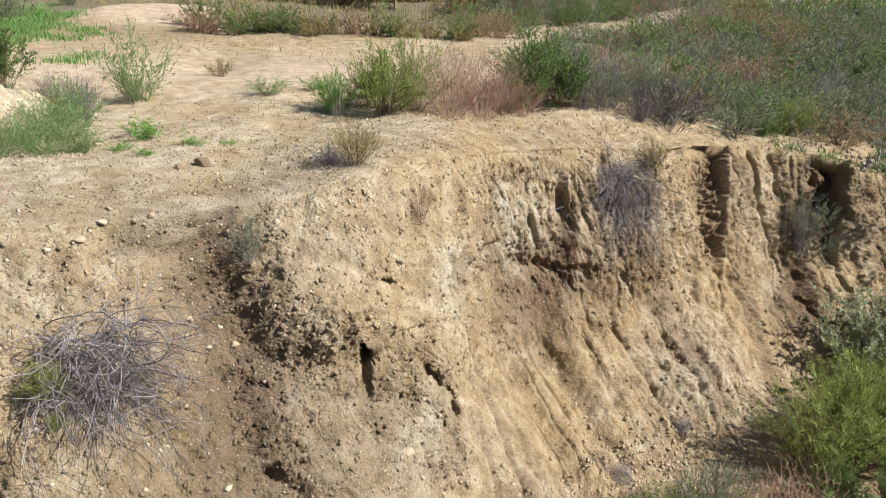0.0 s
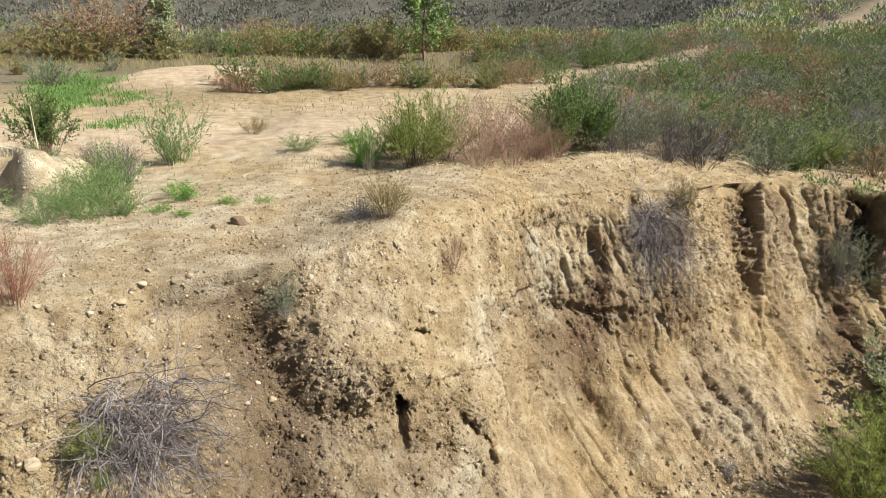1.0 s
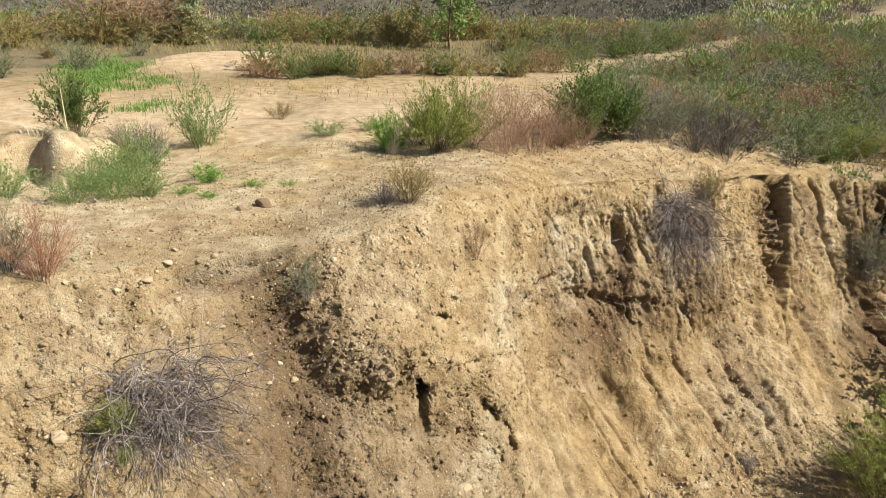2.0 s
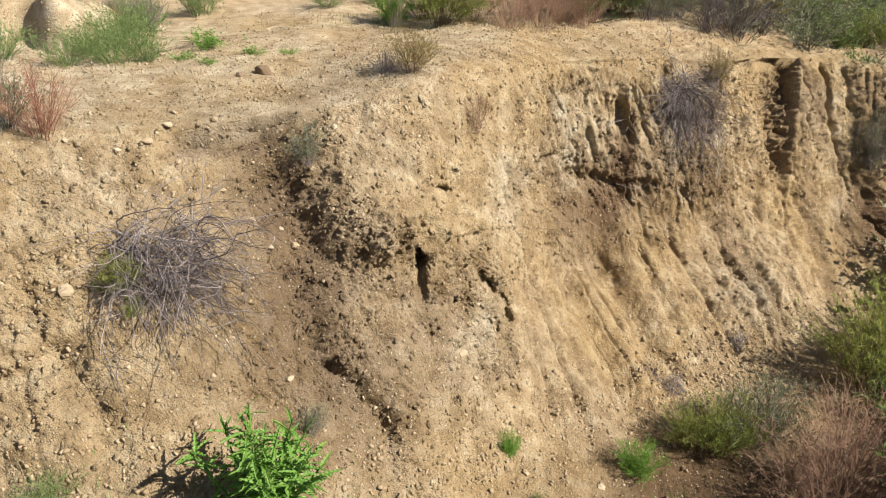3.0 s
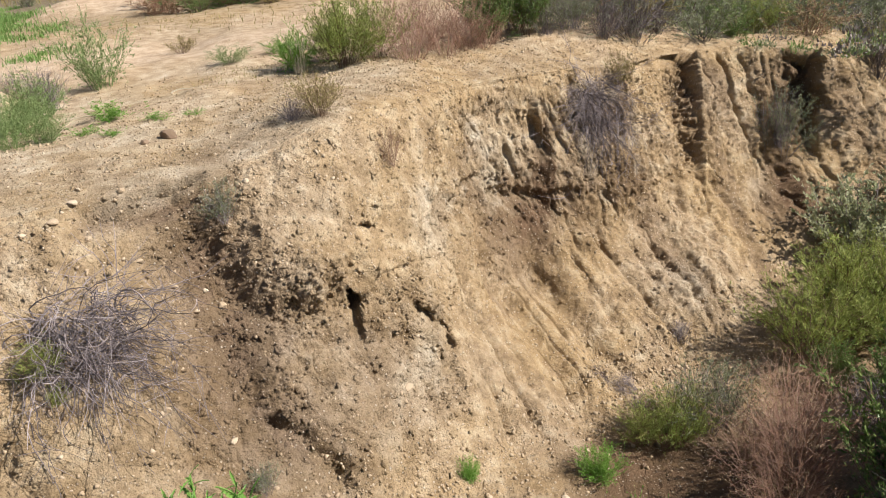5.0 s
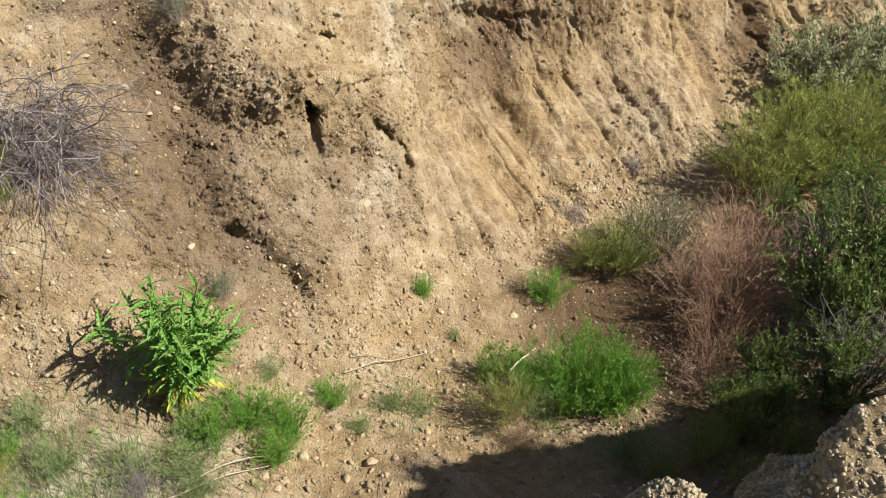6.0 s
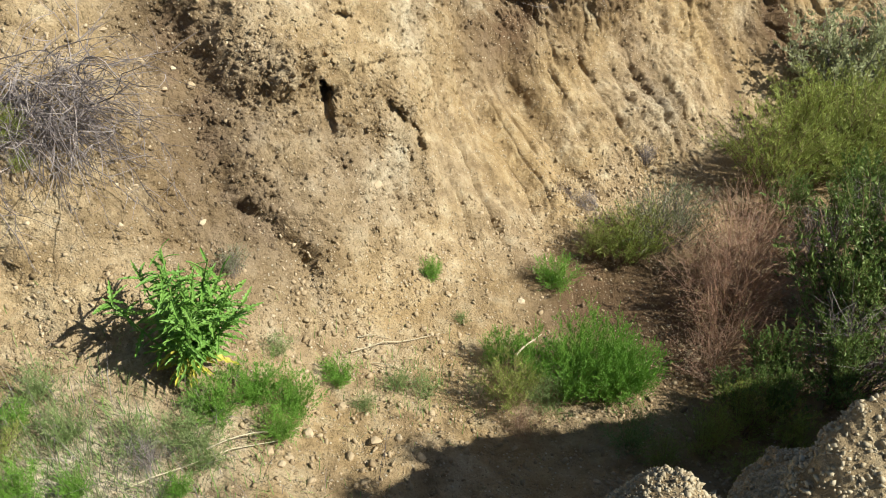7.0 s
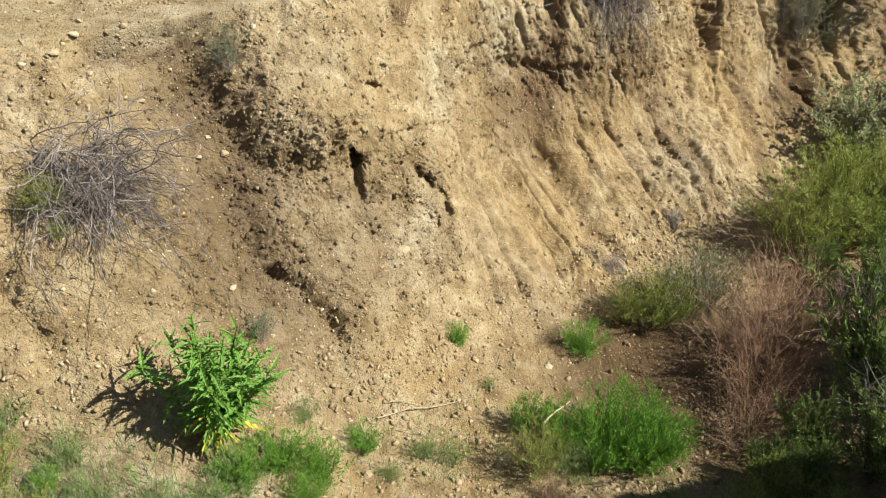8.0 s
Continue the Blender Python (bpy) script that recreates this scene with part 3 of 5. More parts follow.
# ---------------------------------------------------------------- builders
from mathutils.bvhtree import BVHTree

cells = np.arange(nrow * ncol).reshape(nrow, ncol)
cells = np.stack([cells[:-1, :-1], cells[1:, :-1], cells[1:, 1:], cells[:-1, 1:]], -1).reshape(-1, 4)
keep = gd[:-1, :-1].reshape(-1) < 130
BVH = BVHTree.FromPolygons(G.reshape(-1, 3).tolist(), cells[keep].tolist())


def ground_at(x, y):
    hit = BVH.ray_cast(Vector((x, y, 80)), Vector((0, 0, -1)))
    return hit[0].z if hit[0] else 2.5


def mesh_from(name, verts, faces, material, smooth_faces=False):
    me = bpy.data.meshes.new(name)
    me.from_pydata(np.asarray(verts).tolist(), [], np.asarray(faces).tolist() if not isinstance(faces, list) else faces)
    me.materials.append(material)
    if smooth_faces:
        me.polygons.foreach_set("use_smooth", np.ones(len(me.polygons), bool))
    return me


def part(name, me, parent, label="", kind=""):
    ob = new(name, me)
    ob.parent = parent
    return tagged(ob, label, kind=kind)


def plant_material(name, stops, rough=0.6, through_light=0.25):
    """Leaf or twig colour that varies from piece to piece and plant to plant."""
    m, nd, ln, bs = nodes_of(name)
    nt = m.node_tree
    geo = nd.new("ShaderNodeNewGeometry")
    obj = nd.new("ShaderNodeObjectInfo")
    add = nd.new("ShaderNodeMath")
    add.operation = "MULTIPLY_ADD"
    ln.new(obj.outputs["Random"], add.inputs[0])
    add.inputs[1].default_value = 0.35
    sc = nd.new("ShaderNodeMath")
    sc.operation = "MULTIPLY"
    ln.new(geo.outputs["Random Per Island"], sc.inputs[0])
    sc.inputs[1].default_value = 0.65
    ln.new(sc.outputs[0], add.inputs[2])
    n = len(stops)
    col = ramp(nt, add.outputs[0], [(i / (n - 1), c) for i, c in enumerate(stops)])
    ln.new(col, bs.inputs["Base Color"])
    bs.inputs["Roughness"].default_value = rough
    bs.inputs["Specular IOR Level"].default_value = 0.3
    if through_light:
        tr = nd.new("ShaderNodeBsdfTranslucent")
        ln.new(col, tr.inputs["Color"])
        mix = nd.new("ShaderNodeMixShader")
        mix.inputs[0].default_value = through_light
        ln.new(bs.outputs[0], mix.inputs[1])
        ln.new(tr.outputs[0], mix.inputs[2])
        ln.new(mix.outputs[0], nd["Material Output"].inputs["Surface"])
    return m


BARK_GREY = plant_material("weathered_twig", [(0.075, 0.060, 0.058), (0.17, 0.145, 0.142), (0.42, 0.37, 0.35)], 0.9, 0)
BARK_BROWN = plant_material("brown_twig", [(0.09, 0.06, 0.04), (0.17, 0.11, 0.07), (0.26, 0.18, 0.12)], 0.9, 0)
BARK_RED = plant_material("red_twig", [(0.20, 0.105, 0.070), (0.31, 0.185, 0.130), (0.42, 0.32, 0.235)], 0.8, 0)
BARK_RUST = plant_material("rust_twig", [(0.24, 0.09, 0.055), (0.36, 0.15, 0.10), (0.45, 0.26, 0.19)], 0.8, 0)
STRAW = plant_material("straw", [(0.38, 0.30, 0.19), (0.55, 0.47, 0.33), (0.68, 0.62, 0.48)], 0.8, 0.1)
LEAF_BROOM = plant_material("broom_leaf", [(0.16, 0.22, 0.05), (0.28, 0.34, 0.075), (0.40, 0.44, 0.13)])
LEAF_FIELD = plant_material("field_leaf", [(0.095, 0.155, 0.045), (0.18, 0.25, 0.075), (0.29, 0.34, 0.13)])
LEAF_BRIGHT = plant_material("fresh_leaf", [(0.10, 0.22, 0.03), (0.17, 0.34, 0.05), (0.27, 0.44, 0.09)], 0.5, 0.3)
LEAF_WEED = plant_material("dull_weed_leaf", [(0.12, 0.18, 0.06), (0.19, 0.27, 0.09), (0.30, 0.36, 0.16)], 0.6, 0.25)
LEAF_DARK = plant_material("dark_leaf", [(0.065, 0.12, 0.028), (0.135, 0.215, 0.055), (0.27, 0.34, 0.11)], 0.45)
LEAF_SAGE = plant_material("sage_leaf", [(0.28, 0.31, 0.16), (0.40, 0.43, 0.25), (0.52, 0.53, 0.34)], 0.7, 0.42)
LEAF_OLIVE = plant_material("olive_leaf", [(0.19, 0.17, 0.055), (0.29, 0.25, 0.09), (0.38, 0.30, 0.13)], 0.7)
LEAF_RUST = plant_material("rust_leaf", [(0.27, 0.14, 0.085), (0.34, 0.22, 0.13), (0.34, 0.32, 0.15)], 0.8)
LEAF_GREY = plant_material("greygreen_leaf", [(0.13, 0.155, 0.075), (0.21, 0.235, 0.125), (0.31, 0.325, 0.19)], 0.7)
LEAF_GRASS = plant_material("grass_blade", [(0.10, 0.20, 0.04), (0.17, 0.29, 0.07), (0.28, 0.34, 0.13)], 0.6, 0.3)
LEAF_THISTLE = plant_material("toothed_leaf", [(0.09, 0.195, 0.035), (0.16, 0.315, 0.06), (0.28, 0.43, 0.11)], 0.45, 0.3)
LEAF_YELLOW = plant_material("yellowing_leaf", [(0.45, 0.42, 0.05), (0.55, 0.50, 0.10)], 0.5, 0.3)


def tubes(lines, radii):
    """Thin three-sided tapering twigs along bent lines."""
    verts, faces = [], []
    for line, rad in zip(lines, radii):
        line = np.asarray(line)
        n = len(line)
        d = np.gradient(line, axis=0)
        d /= np.linalg.norm(d, axis=1, keepdims=True) + 1e-9
        side = np.cross(d, (0.31, 0.77, 0.55))
        side /= np.linalg.norm(side, axis=1, keepdims=True) + 1e-9
        other = np.cross(d, side)
        rr = rad * np.linspace(1, 0.45, n)[:, None]
        base = len(verts)
        for k in range(3):
            a = 2.094 * k
            verts.extend((line + rr * (math.cos(a) * side + math.sin(a) * other)).tolist())
        for k in range(3):
            k2 = (k + 1) % 3
            for i in range(n - 1):
                faces.append((base + k * n + i, base + k2 * n + i, base + k2 * n + i + 1, base + k * n + i + 1))
    # points of one tube lie in one run, so islands stay whole
    return verts, faces


def leaf_quads(pos, way_, length, width, rng, fold=0.25):
    """Small pointed leaves."""
    n = len(pos)
    way_ = way_ / (np.linalg.norm(way_, axis=1, keepdims=True) + 1e-9)
    side = np.cross(way_, rng.normal(size=(n, 3)))
    side /= np.linalg.norm(side, axis=1, keepdims=True) + 1e-9
    up = np.cross(side, way_)
    le = length * rng.uniform(0.6, 1.3, (n, 1))
    wi = width * rng.uniform(0.7, 1.3, (n, 1))
    a, c = pos, pos + way_ * le
    m = pos + way_ * le * 0.45
    b, d = m + side * wi / 2 + up * wi * fold, m - side * wi / 2 + up * wi * fold
    verts = np.stack([a, b, c, d], 1).reshape(-1, 3)
    i = np.arange(n)[:, None] * 4
    faces = np.concatenate([i + np.array([[0, 1, 2]]), i + np.array([[0, 2, 3]])])
    return verts, faces


def shrub(name, seed, height, radius, stems, twigs, leaves, leaf, bark, leafmat, upright=0.6, wild=0.5, stem_r=0.006, start=0.25, twig_len=0.32, lift=0.25):
    """A bush at the origin: an Empty with its twigs and its leaves."""
    rng = np.random.default_rng(seed)
    lines, rad = [], []
    for _ in range(stems):
        a, o = rng.uniform(0, 2 * math.pi), rng.uniform(0, 1) ** 0.6
        tip = np.array([math.cos(a) * radius * o, math.sin(a) * radius * o, height * (1 - 0.45 * o * o) * rng.uniform(0.65, 1.05)])
        base = np.array([tip[0] * 0.22, tip[1] * 0.22, -0.04])
        t = np.linspace(0, 1, 6)[:, None]
        line = base + (tip - base) * np.concatenate([t ** (1 + upright * 0.6), t ** (1 + upright * 0.6), t], 1)
        line += np.cumsum(rng.normal(size=(6, 3)), 0) * 0.02 * wild * height
        lines.append(line)
        rad.append(stem_r * rng.uniform(0.6, 1.3))
    for _ in range(twigs):
        src = lines[rng.integers(stems)]
        u = rng.uniform(start, 1.0) * 4.99
        i = int(u)
        p0 = src[i] + (src[i + 1] - src[i]) * (u - i)
        d = src[i + 1] - src[i]
        d /= np.linalg.norm(d) + 1e-9
        d = d * (0.5 + upright) + rng.normal(size=3) * wild + np.array([0, 0, 0.35 * upright])
        d /= np.linalg.norm(d)
        ln_ = height * twig_len * rng.uniform(0.4, 1.2)
        k = np.linspace(0, 1, 3)[:, None]
        line = p0 + d * ln_ * k + rng.normal(size=3) * 0.15 * ln_ * k * k
        lines.append(line)
        rad.append(stem_r * 0.5 * rng.uniform(0.5, 1.1))
    bush = new(name)
    v, f = tubes(lines[:stems], rad[:stems])
    part("woody_core", mesh_from(name + "_stems", v, f, bark), bush)
    v, f = tubes(lines[stems:], rad[stems:])
    part("brushwood", mesh_from(name + "_brushwood", v, f, bark), bush, kind="stuff")
    if leaves:
        pick = rng.integers(stems, len(lines), leaves)
        arr = np.array([lines[i] for i in range(stems, len(lines))])[pick - stems]
        u = rng.uniform(0.1, 1.0, leaves) * 1.99
        i = u.astype(int)
        k = np.arange(leaves)
        p0, p1 = arr[k, i], arr[k, i + 1]
        pos = p0 + (p1 - p0) * (u - i)[:, None]
        d = (p1 - p0) / (np.linalg.norm(p1 - p0, axis=1, keepdims=True) + 1e-9)
        lv, lf = leaf_quads(pos, d + rng.normal(size=d.shape) * 0.65 + np.array([0, 0, lift]), leaf[0], leaf[1], rng)
        part("foliage", mesh_from(name + "_foliage", lv, lf, leafmat), bush)
    return bush


def tuft(name, seed, height, radius, blades, material, width=0.006, lean=0.5):
    """A tuft of curved grass blades."""
    rng = np.random.default_rng(seed)
    a = rng.uniform(0, 2 * math.pi, blades)
    o = radius * np.sqrt(rng.uniform(0, 1, blades))
    base = np.stack([np.cos(a) * o, np.sin(a) * o, np.full(blades, -0.01)], 1)
    h = height * rng.uniform(0.4, 1.1, blades)[:, None]
    b = a + rng.normal(size=blades) * 0.9
    out = np.stack([np.cos(b), np.sin(b), 0 * b], 1) * rng.uniform(0.1, 1, (blades, 1)) * lean
    side = np.stack([-np.sin(b), np.cos(b), 0 * b], 1) * width
    up = np.array([[0, 0, 1.0]])
    p1, p2 = base + h * 0.5 * up + out * h * 0.25, base + h * up * 0.92 + out * h * 0.95
    v = np.stack([base - side / 2, base + side / 2, p1 + side / 2.4, p1 - side / 2.4, p2], 1).reshape(-1, 3)
    i = np.arange(blades) * 5
    f = [(k, k + 1, k + 2, k + 3) for k in i] + [(k + 3, k + 2, k + 4) for k in i]
    ob = new(name)
    part("foliage", mesh_from(name + "_blades", v, f, material), ob)
    return ob


PLACED = {}


def plant(kinds, x, y, size, label, category, group="", turn=None, tilt=(0, 0), z=None, wide=1.0):
    """Sets one bush of a kind on the ground; the first use moves the pattern itself."""
    rng = random.Random(int(x * 977 + y * 3571))
    src = kinds[rng.randrange(len(kinds))]
    zz = ground_at(x, y) - 0.01 if z is None else z
    m = pose(x, y, zz, tilt[0], tilt[1], rng.uniform(0, 360) if turn is None else turn)
    if src not in PLACED:
        PLACED[src] = True
        ob = src
        ob.matrix_basis = m
    else:
        ob = copy_thing(src, m)
    ob.scale = (size * wide, size * wide, size)
    return tagged(ob, label, category, group)


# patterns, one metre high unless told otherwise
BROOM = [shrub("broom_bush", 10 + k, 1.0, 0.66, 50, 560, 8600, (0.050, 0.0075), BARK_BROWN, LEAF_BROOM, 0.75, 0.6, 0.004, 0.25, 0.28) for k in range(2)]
DARK = [shrub("evergreen_bush", 20 + k, 1.0, 0.62, 40, 380, 5400, (0.048, 0.018), BARK_BROWN, LEAF_DARK, 0.75, 0.55, 0.005, 0.25, 0.28) for k in range(2)]
SAGE = [shrub("sage_bush", 30 + k, 1.0, 0.75, 36, 360, 5000, (0.052, 0.022), BARK_GREY, LEAF_SAGE, 0.5, 0.75, 0.005, 0.3, 0.26) for k in range(2)]
RUST = [shrub("buckwheat_bush", 46, 1.0, 0.75, 50, 620, 900, (0.034, 0.009), BARK_RUST, LEAF_RUST, 0.55, 0.65, 0.0042, 0.2, 0.32)]
REDDISH = [shrub("buckwheat_bush", 40 + k, 1.0, 0.80, 60, 640, 1500, (0.030, 0.008), BARK_RED, LEAF_RUST, 0.35, 0.85, 0.0036, 0.2, 0.30) for k in range(2)]
DEAD = [shrub("dead_bush", 50 + k, 1.0, 0.62, 44, 560, 0, None, BARK_GREY, None, 0.3, 0.9, 0.0065) for k in range(2)]
OLIVE = [shrub("dry_bush", 60 + k, 1.0, 0.65, 44, 400, 4200, (0.044, 0.010), BARK_BROWN, LEAF_OLIVE, 0.5, 0.7, 0.005, 0.3, 0.26) for k in range(2)]
GREYGREEN = [shrub("greygreen_bush", 70 + k, 1.0, 0.68, 40, 420, 5400, (0.040, 0.010), BARK_GREY, LEAF_GREY, 0.5, 0.75, 0.005, 0.3, 0.26) for k in range(2)]
FRESH = [shrub("leafy_weed", 80 + k, 1.0, 0.68, 60, 520, 8200, (0.048, 0.012), LEAF_BRIGHT, LEAF_BRIGHT, 0.65, 0.6, 0.004, 0.12, 0.28) for k in range(2)]
HUMPWEED = [shrub("leafy_weed", 85 + k, 1.0, 0.75, 46, 360, 3600, (0.052, 0.012), LEAF_WEED, LEAF_WEED, 0.5, 0.75, 0.004, 0.15, 0.30) for k in range(2)]
WEED = [shrub("low_weed", 90 + k, 1.0, 1.1, 24, 130, 1200, (0.10, 0.030), LEAF_BRIGHT, LEAF_BRIGHT, 0.4, 0.7, 0.008, 0.1) for k in range(2)]
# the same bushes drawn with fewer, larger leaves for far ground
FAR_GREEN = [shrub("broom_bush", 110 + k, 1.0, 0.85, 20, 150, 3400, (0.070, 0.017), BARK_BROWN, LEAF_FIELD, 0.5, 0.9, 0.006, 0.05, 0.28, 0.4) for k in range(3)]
FAR_GREY = [shrub("dead_bush", 120 + k, 1.0, 0.85, 24, 200, 700, (0.07, 0.011), BARK_GREY, LEAF_GREY, 0.4, 0.9, 0.005, 0.05, 0.3, 0.4) for k in range(2)]
FAR_OLIVE = [shrub("dry_bush", 130 + k, 1.0, 0.85, 20, 150, 3400, (0.070, 0.016), BARK_BROWN, LEAF_OLIVE, 0.5, 0.9, 0.006, 0.05, 0.28, 0.4) for k in range(2)]
FAR_RED = [shrub("buckwheat_bush", 140 + k, 1.0, 0.85, 26, 200, 2600, (0.065, 0.014), BARK_RED, LEAF_RUST, 0.5, 0.9, 0.005, 0.05, 0.28, 0.4) for k in range(2)]
FAR_LIGHT = [shrub("greygreen_bush", 150 + k, 1.0, 0.85, 20, 150, 3200, (0.065, 0.016), BARK_GREY, LEAF_GREY, 0.5, 0.9, 0.006, 0.05, 0.28, 0.4) for k in range(2)]
DRYGRASS = [tuft("dry_grass_tuft", 170 + k, 1.0, 0.4, 150, STRAW, 0.012, 0.8) for k in range(2)]

# ---------------------------------------------------------------- plants on the open ground
plant(DARK, -5.35, 10.6, 0.85, "dark green bush on the bare flat", "bush")
plant(HUMPWEED, -3.4, 9.9, 0.85, "upright green bush beside dry stalks", "bush", wide=0.85)
plant(DRYGRASS, -4.3, 9.9, 0.5, "pale dead grass fallen beside a green bush", "grass")
plant(DRYGRASS, -3.9, 9.6, 0.45, "pale dead grass fallen beside a green bush", "grass")
plant(DRYGRASS, -5.6, 10.0, 0.5, "pale dead grass fallen beside a green bush", "grass")
for x, y, k in ((-3.25, 7.0, 0.36), (-3.05, 7.25, 0.30), (-3.42, 7.75, 0.45), (-3.75, 8.6, 0.48), (-4.15, 6.75, 0.38), (-4.8, 9.2, 0.4), (-3.55, 6.75, 0.30), (-3.62, 7.35, 0.36), (-3.7, 7.95, 0.40)):
    plant(HUMPWEED, x, y, k, "low bright green weeds on bare soil", "weed", "weeds by the earth hump", wide=1.3)
for x, y, k in ((-2.6, 7.75, 0.34), (-2.1, 7.45, 0.16), (-2.4, 7.1, 0.14), (-2.75, 7.3, 0.16), (-1.75, 7.6, 0.12)):
    plant(WEED, x, y, 0.55 * k, "small green weed spreading on dry earth", "weed", "weeds by the earth hump", wide=1.8)
for x, y, k in ((-3.85, 9.3, 0.42), (-4.25, 9.5, 0.40), (-3.65, 8.95, 0.30)):
    plant(DEAD, x, y, k, "heap of pale dead twigs by a green bush", "dead bush", wide=1.2)
plant(REDDISH, -4.05, 9.35, 0.38, "rust-brown dry weed among dead twigs", "weed", wide=1.3)
plant(OLIVE, -3.0, 12.5, 0.30, "small green tuft on the sandy flat", "bush", wide=1.3)
plant(HUMPWEED, -1.9, 10.4, 0.24, "thin low weeds on the sandy flat", "weed", wide=1.9)
plant(HUMPWEED, -1.3, 10.9, 0.22, "thin low weeds on the sandy flat", "weed", wide=1.9)
plant(FRESH, -0.95, 9.5, 0.48, "light green leafy plant on the flat", "weed", wide=0.9)
plant(DRYGRASS, -0.9, 9.4, 0.55, "light green leafy plant on the flat", "grass", wide=0.4)
for x, y, k in ((-0.35, 9.3, 0.80), (0.0, 9.7, 0.85), (-0.6, 9.9, 0.6)):
    plant(BROOM, x, y, k, "green broom bush at the edge of the flat", "bush", "bushes along the rim")
for x, y, k in ((0.42, 9.35, 0.80), (0.85, 9.65, 0.78), (1.15, 9.95, 0.70), (0.6, 10.1, 0.8)):
    plant(REDDISH, x, y, k, "rust-red twiggy bush at the rim", "bush", "bushes along the rim")
for x, y, k in ((1.5, 10.25, 0.80), (1.95, 10.4, 0.75), (1.7, 10.9, 0.8)):
    plant(DARK, x, y, k, "dark green bush at the rim", "bush", "bushes along the rim")
plant(OLIVE, -0.52, 6.95, 0.40, "yellow-green sparse bush at the bank's shoulder", "bush", wide=1.2)
plant(DEAD, -0.75, 6.9, 0.22, "grey dry twigs under a sparse bush", "dead bush", wide=1.6)
plant(RUST, -2.86, 4.92, 0.52, "rust-red dry bush on the gravel slope", "bush", wide=0.85)
plant(GREYGREEN, -3.12, 4.95, 0.42, "grey-green bush beside a rust-red one", "bush")
plant(REDDISH, 0.08, 6.86, 0.42, "thin rust-brown dry weed on the slope", "weed", wide=0.55)
plant(OLIVE, 2.98, 9.55, 0.48, "yellow-green bush on the scarp's brink", "bush", z=1.95, wide=0.7)
plant(GREYGREEN, 5.5, 10.25, 0.95, "grey-brown bush clinging to the scarp", "bush", z=0.6, wide=0.75)
plant(DEAD, 5.4, 10.3, 0.8, "grey dry twigs clinging to the scarp", "dead bush", z=0.6, wide=0.6)
plant(OLIVE, 7.5, 11.2, 0.8, "dry bush at the end of the scarp", "bush")
plant(DEAD, 7.2, 10.9, 0.6, "grey dead bush at the end of the scarp", "dead bush")
plant(GREYGREEN, -1.22, 5.72, 0.32, "dark grey-green plant in the slumped hollow", "weed", wide=1.0)
plant(FRESH, 5.2, 10.95, 0.30, "small green weed on the scarp", "weed", z=1.45, wide=0.5)
# dead bush lodged on the slope, with green shoots
def slumped_bush(root, reach, e1=(0.86, 0.42, 0.05), e2=(0.10, -0.63, -0.77), spread=(15, 105), arch=0.34, seed=33, label="tangled grey dead bush slumped on the slope"):
    """A dead bush that has slid down the slope: arched twigs falling from its root."""
    rng_ = np.random.default_rng(seed)
    e1, e2, up = np.array(e1), np.array(e2), np.array([0.1, -0.55, 0.8])
    root = np.array(root)
    lines, rad = [], []
    for k_ in range(210):
        a = math.radians(rng_.uniform(*spread))
        ln_ = reach * rng_.uniform(0.3, 1.0)
        p = root + e1 * rng_.uniform(-0.08, 0.62) * reach + e2 * rng_.uniform(0.05, 0.60) * reach + up * rng_.uniform(0, 0.14)
        aim = math.cos(a) * e1 + math.sin(a) * e2
        way_ = 0.55 * aim + up * rng_.uniform(-0.2, 1.0) * arch * 2.2 + rng_.normal(size=3) * 0.55
        line = [p]
        for k in range(9):
            way_ = way_ / np.linalg.norm(way_)
            p = p + way_ * ln_ / 8
            line.append(p)
            way_ = way_ + 0.16 * aim - 0.10 * up + rng_.normal(size=3) * 0.40
        lines.append(np.array(line) - root)
        rad.append(rng_.uniform(0.0022, 0.0050) if k_ > 5 else rng_.uniform(0.004, 0.007))
    n_main = len(lines)
    for _ in range(1300):
        src = lines[rng_.integers(n_main)]
        i_ = rng_.integers(1, 9)
        d_ = src[i_ + 1] - src[i_]
        d_ = d_ / np.linalg.norm(d_) + rng_.normal(size=3) * 0.7
        curl = rng_.normal(size=3) * 0.10
        t_ = np.linspace(0, 1, 5)[:, None]
        lines.append(src[i_] + d_ * rng_.uniform(0.05, 0.20) * t_ + curl * t_ ** 2 - curl * 0.4 * t_ ** 3)
        rad.append(rng_.uniform(0.0015, 0.0030))
    ob = new("dead_bush")
    v, f = tubes(lines[:n_main], rad[:n_main])
    part("woody_core", mesh_from("slumped_core", v, f, BARK_GREY), ob)
    v, f = tubes(lines[n_main:], rad[n_main:])
    part("brushwood", mesh_from("slumped_brushwood", v, f, BARK_GREY), ob, kind="stuff")
    ob.matrix_basis = pose(*root.tolist())
    return tagged(ob, label, "dead bush")


slumped_bush((2.38, 9.30, ground_at(2.38, 9.30) + 0.04), 1.15, (0.45, 0.15, 0.05), (0.06, -0.42, -0.92), (60, 115), 0.14, 35, "grey dead bush hanging over the scarp")
slumped_bush((-2.24, 4.62, ground_at(-2.24, 4.62) + 0.02), 0.88, arch=0.18)
for x, y, k in ((-2.33, 4.30, 0.22), (-2.20, 4.40, 0.24), (-2.12, 4.42, 0.34), (-2.16, 4.20, 0.20)):
    plant(BROOM, x, y, k, "green shoots through a dead bush", "weed", tilt=(40, -15), wide=0.6)
plant(DEAD, -2.75, 4.5, 0.45, "thin grey twigs lying on the slope", "dead bush", tilt=(100, -50), z=2.05, wide=0.5)

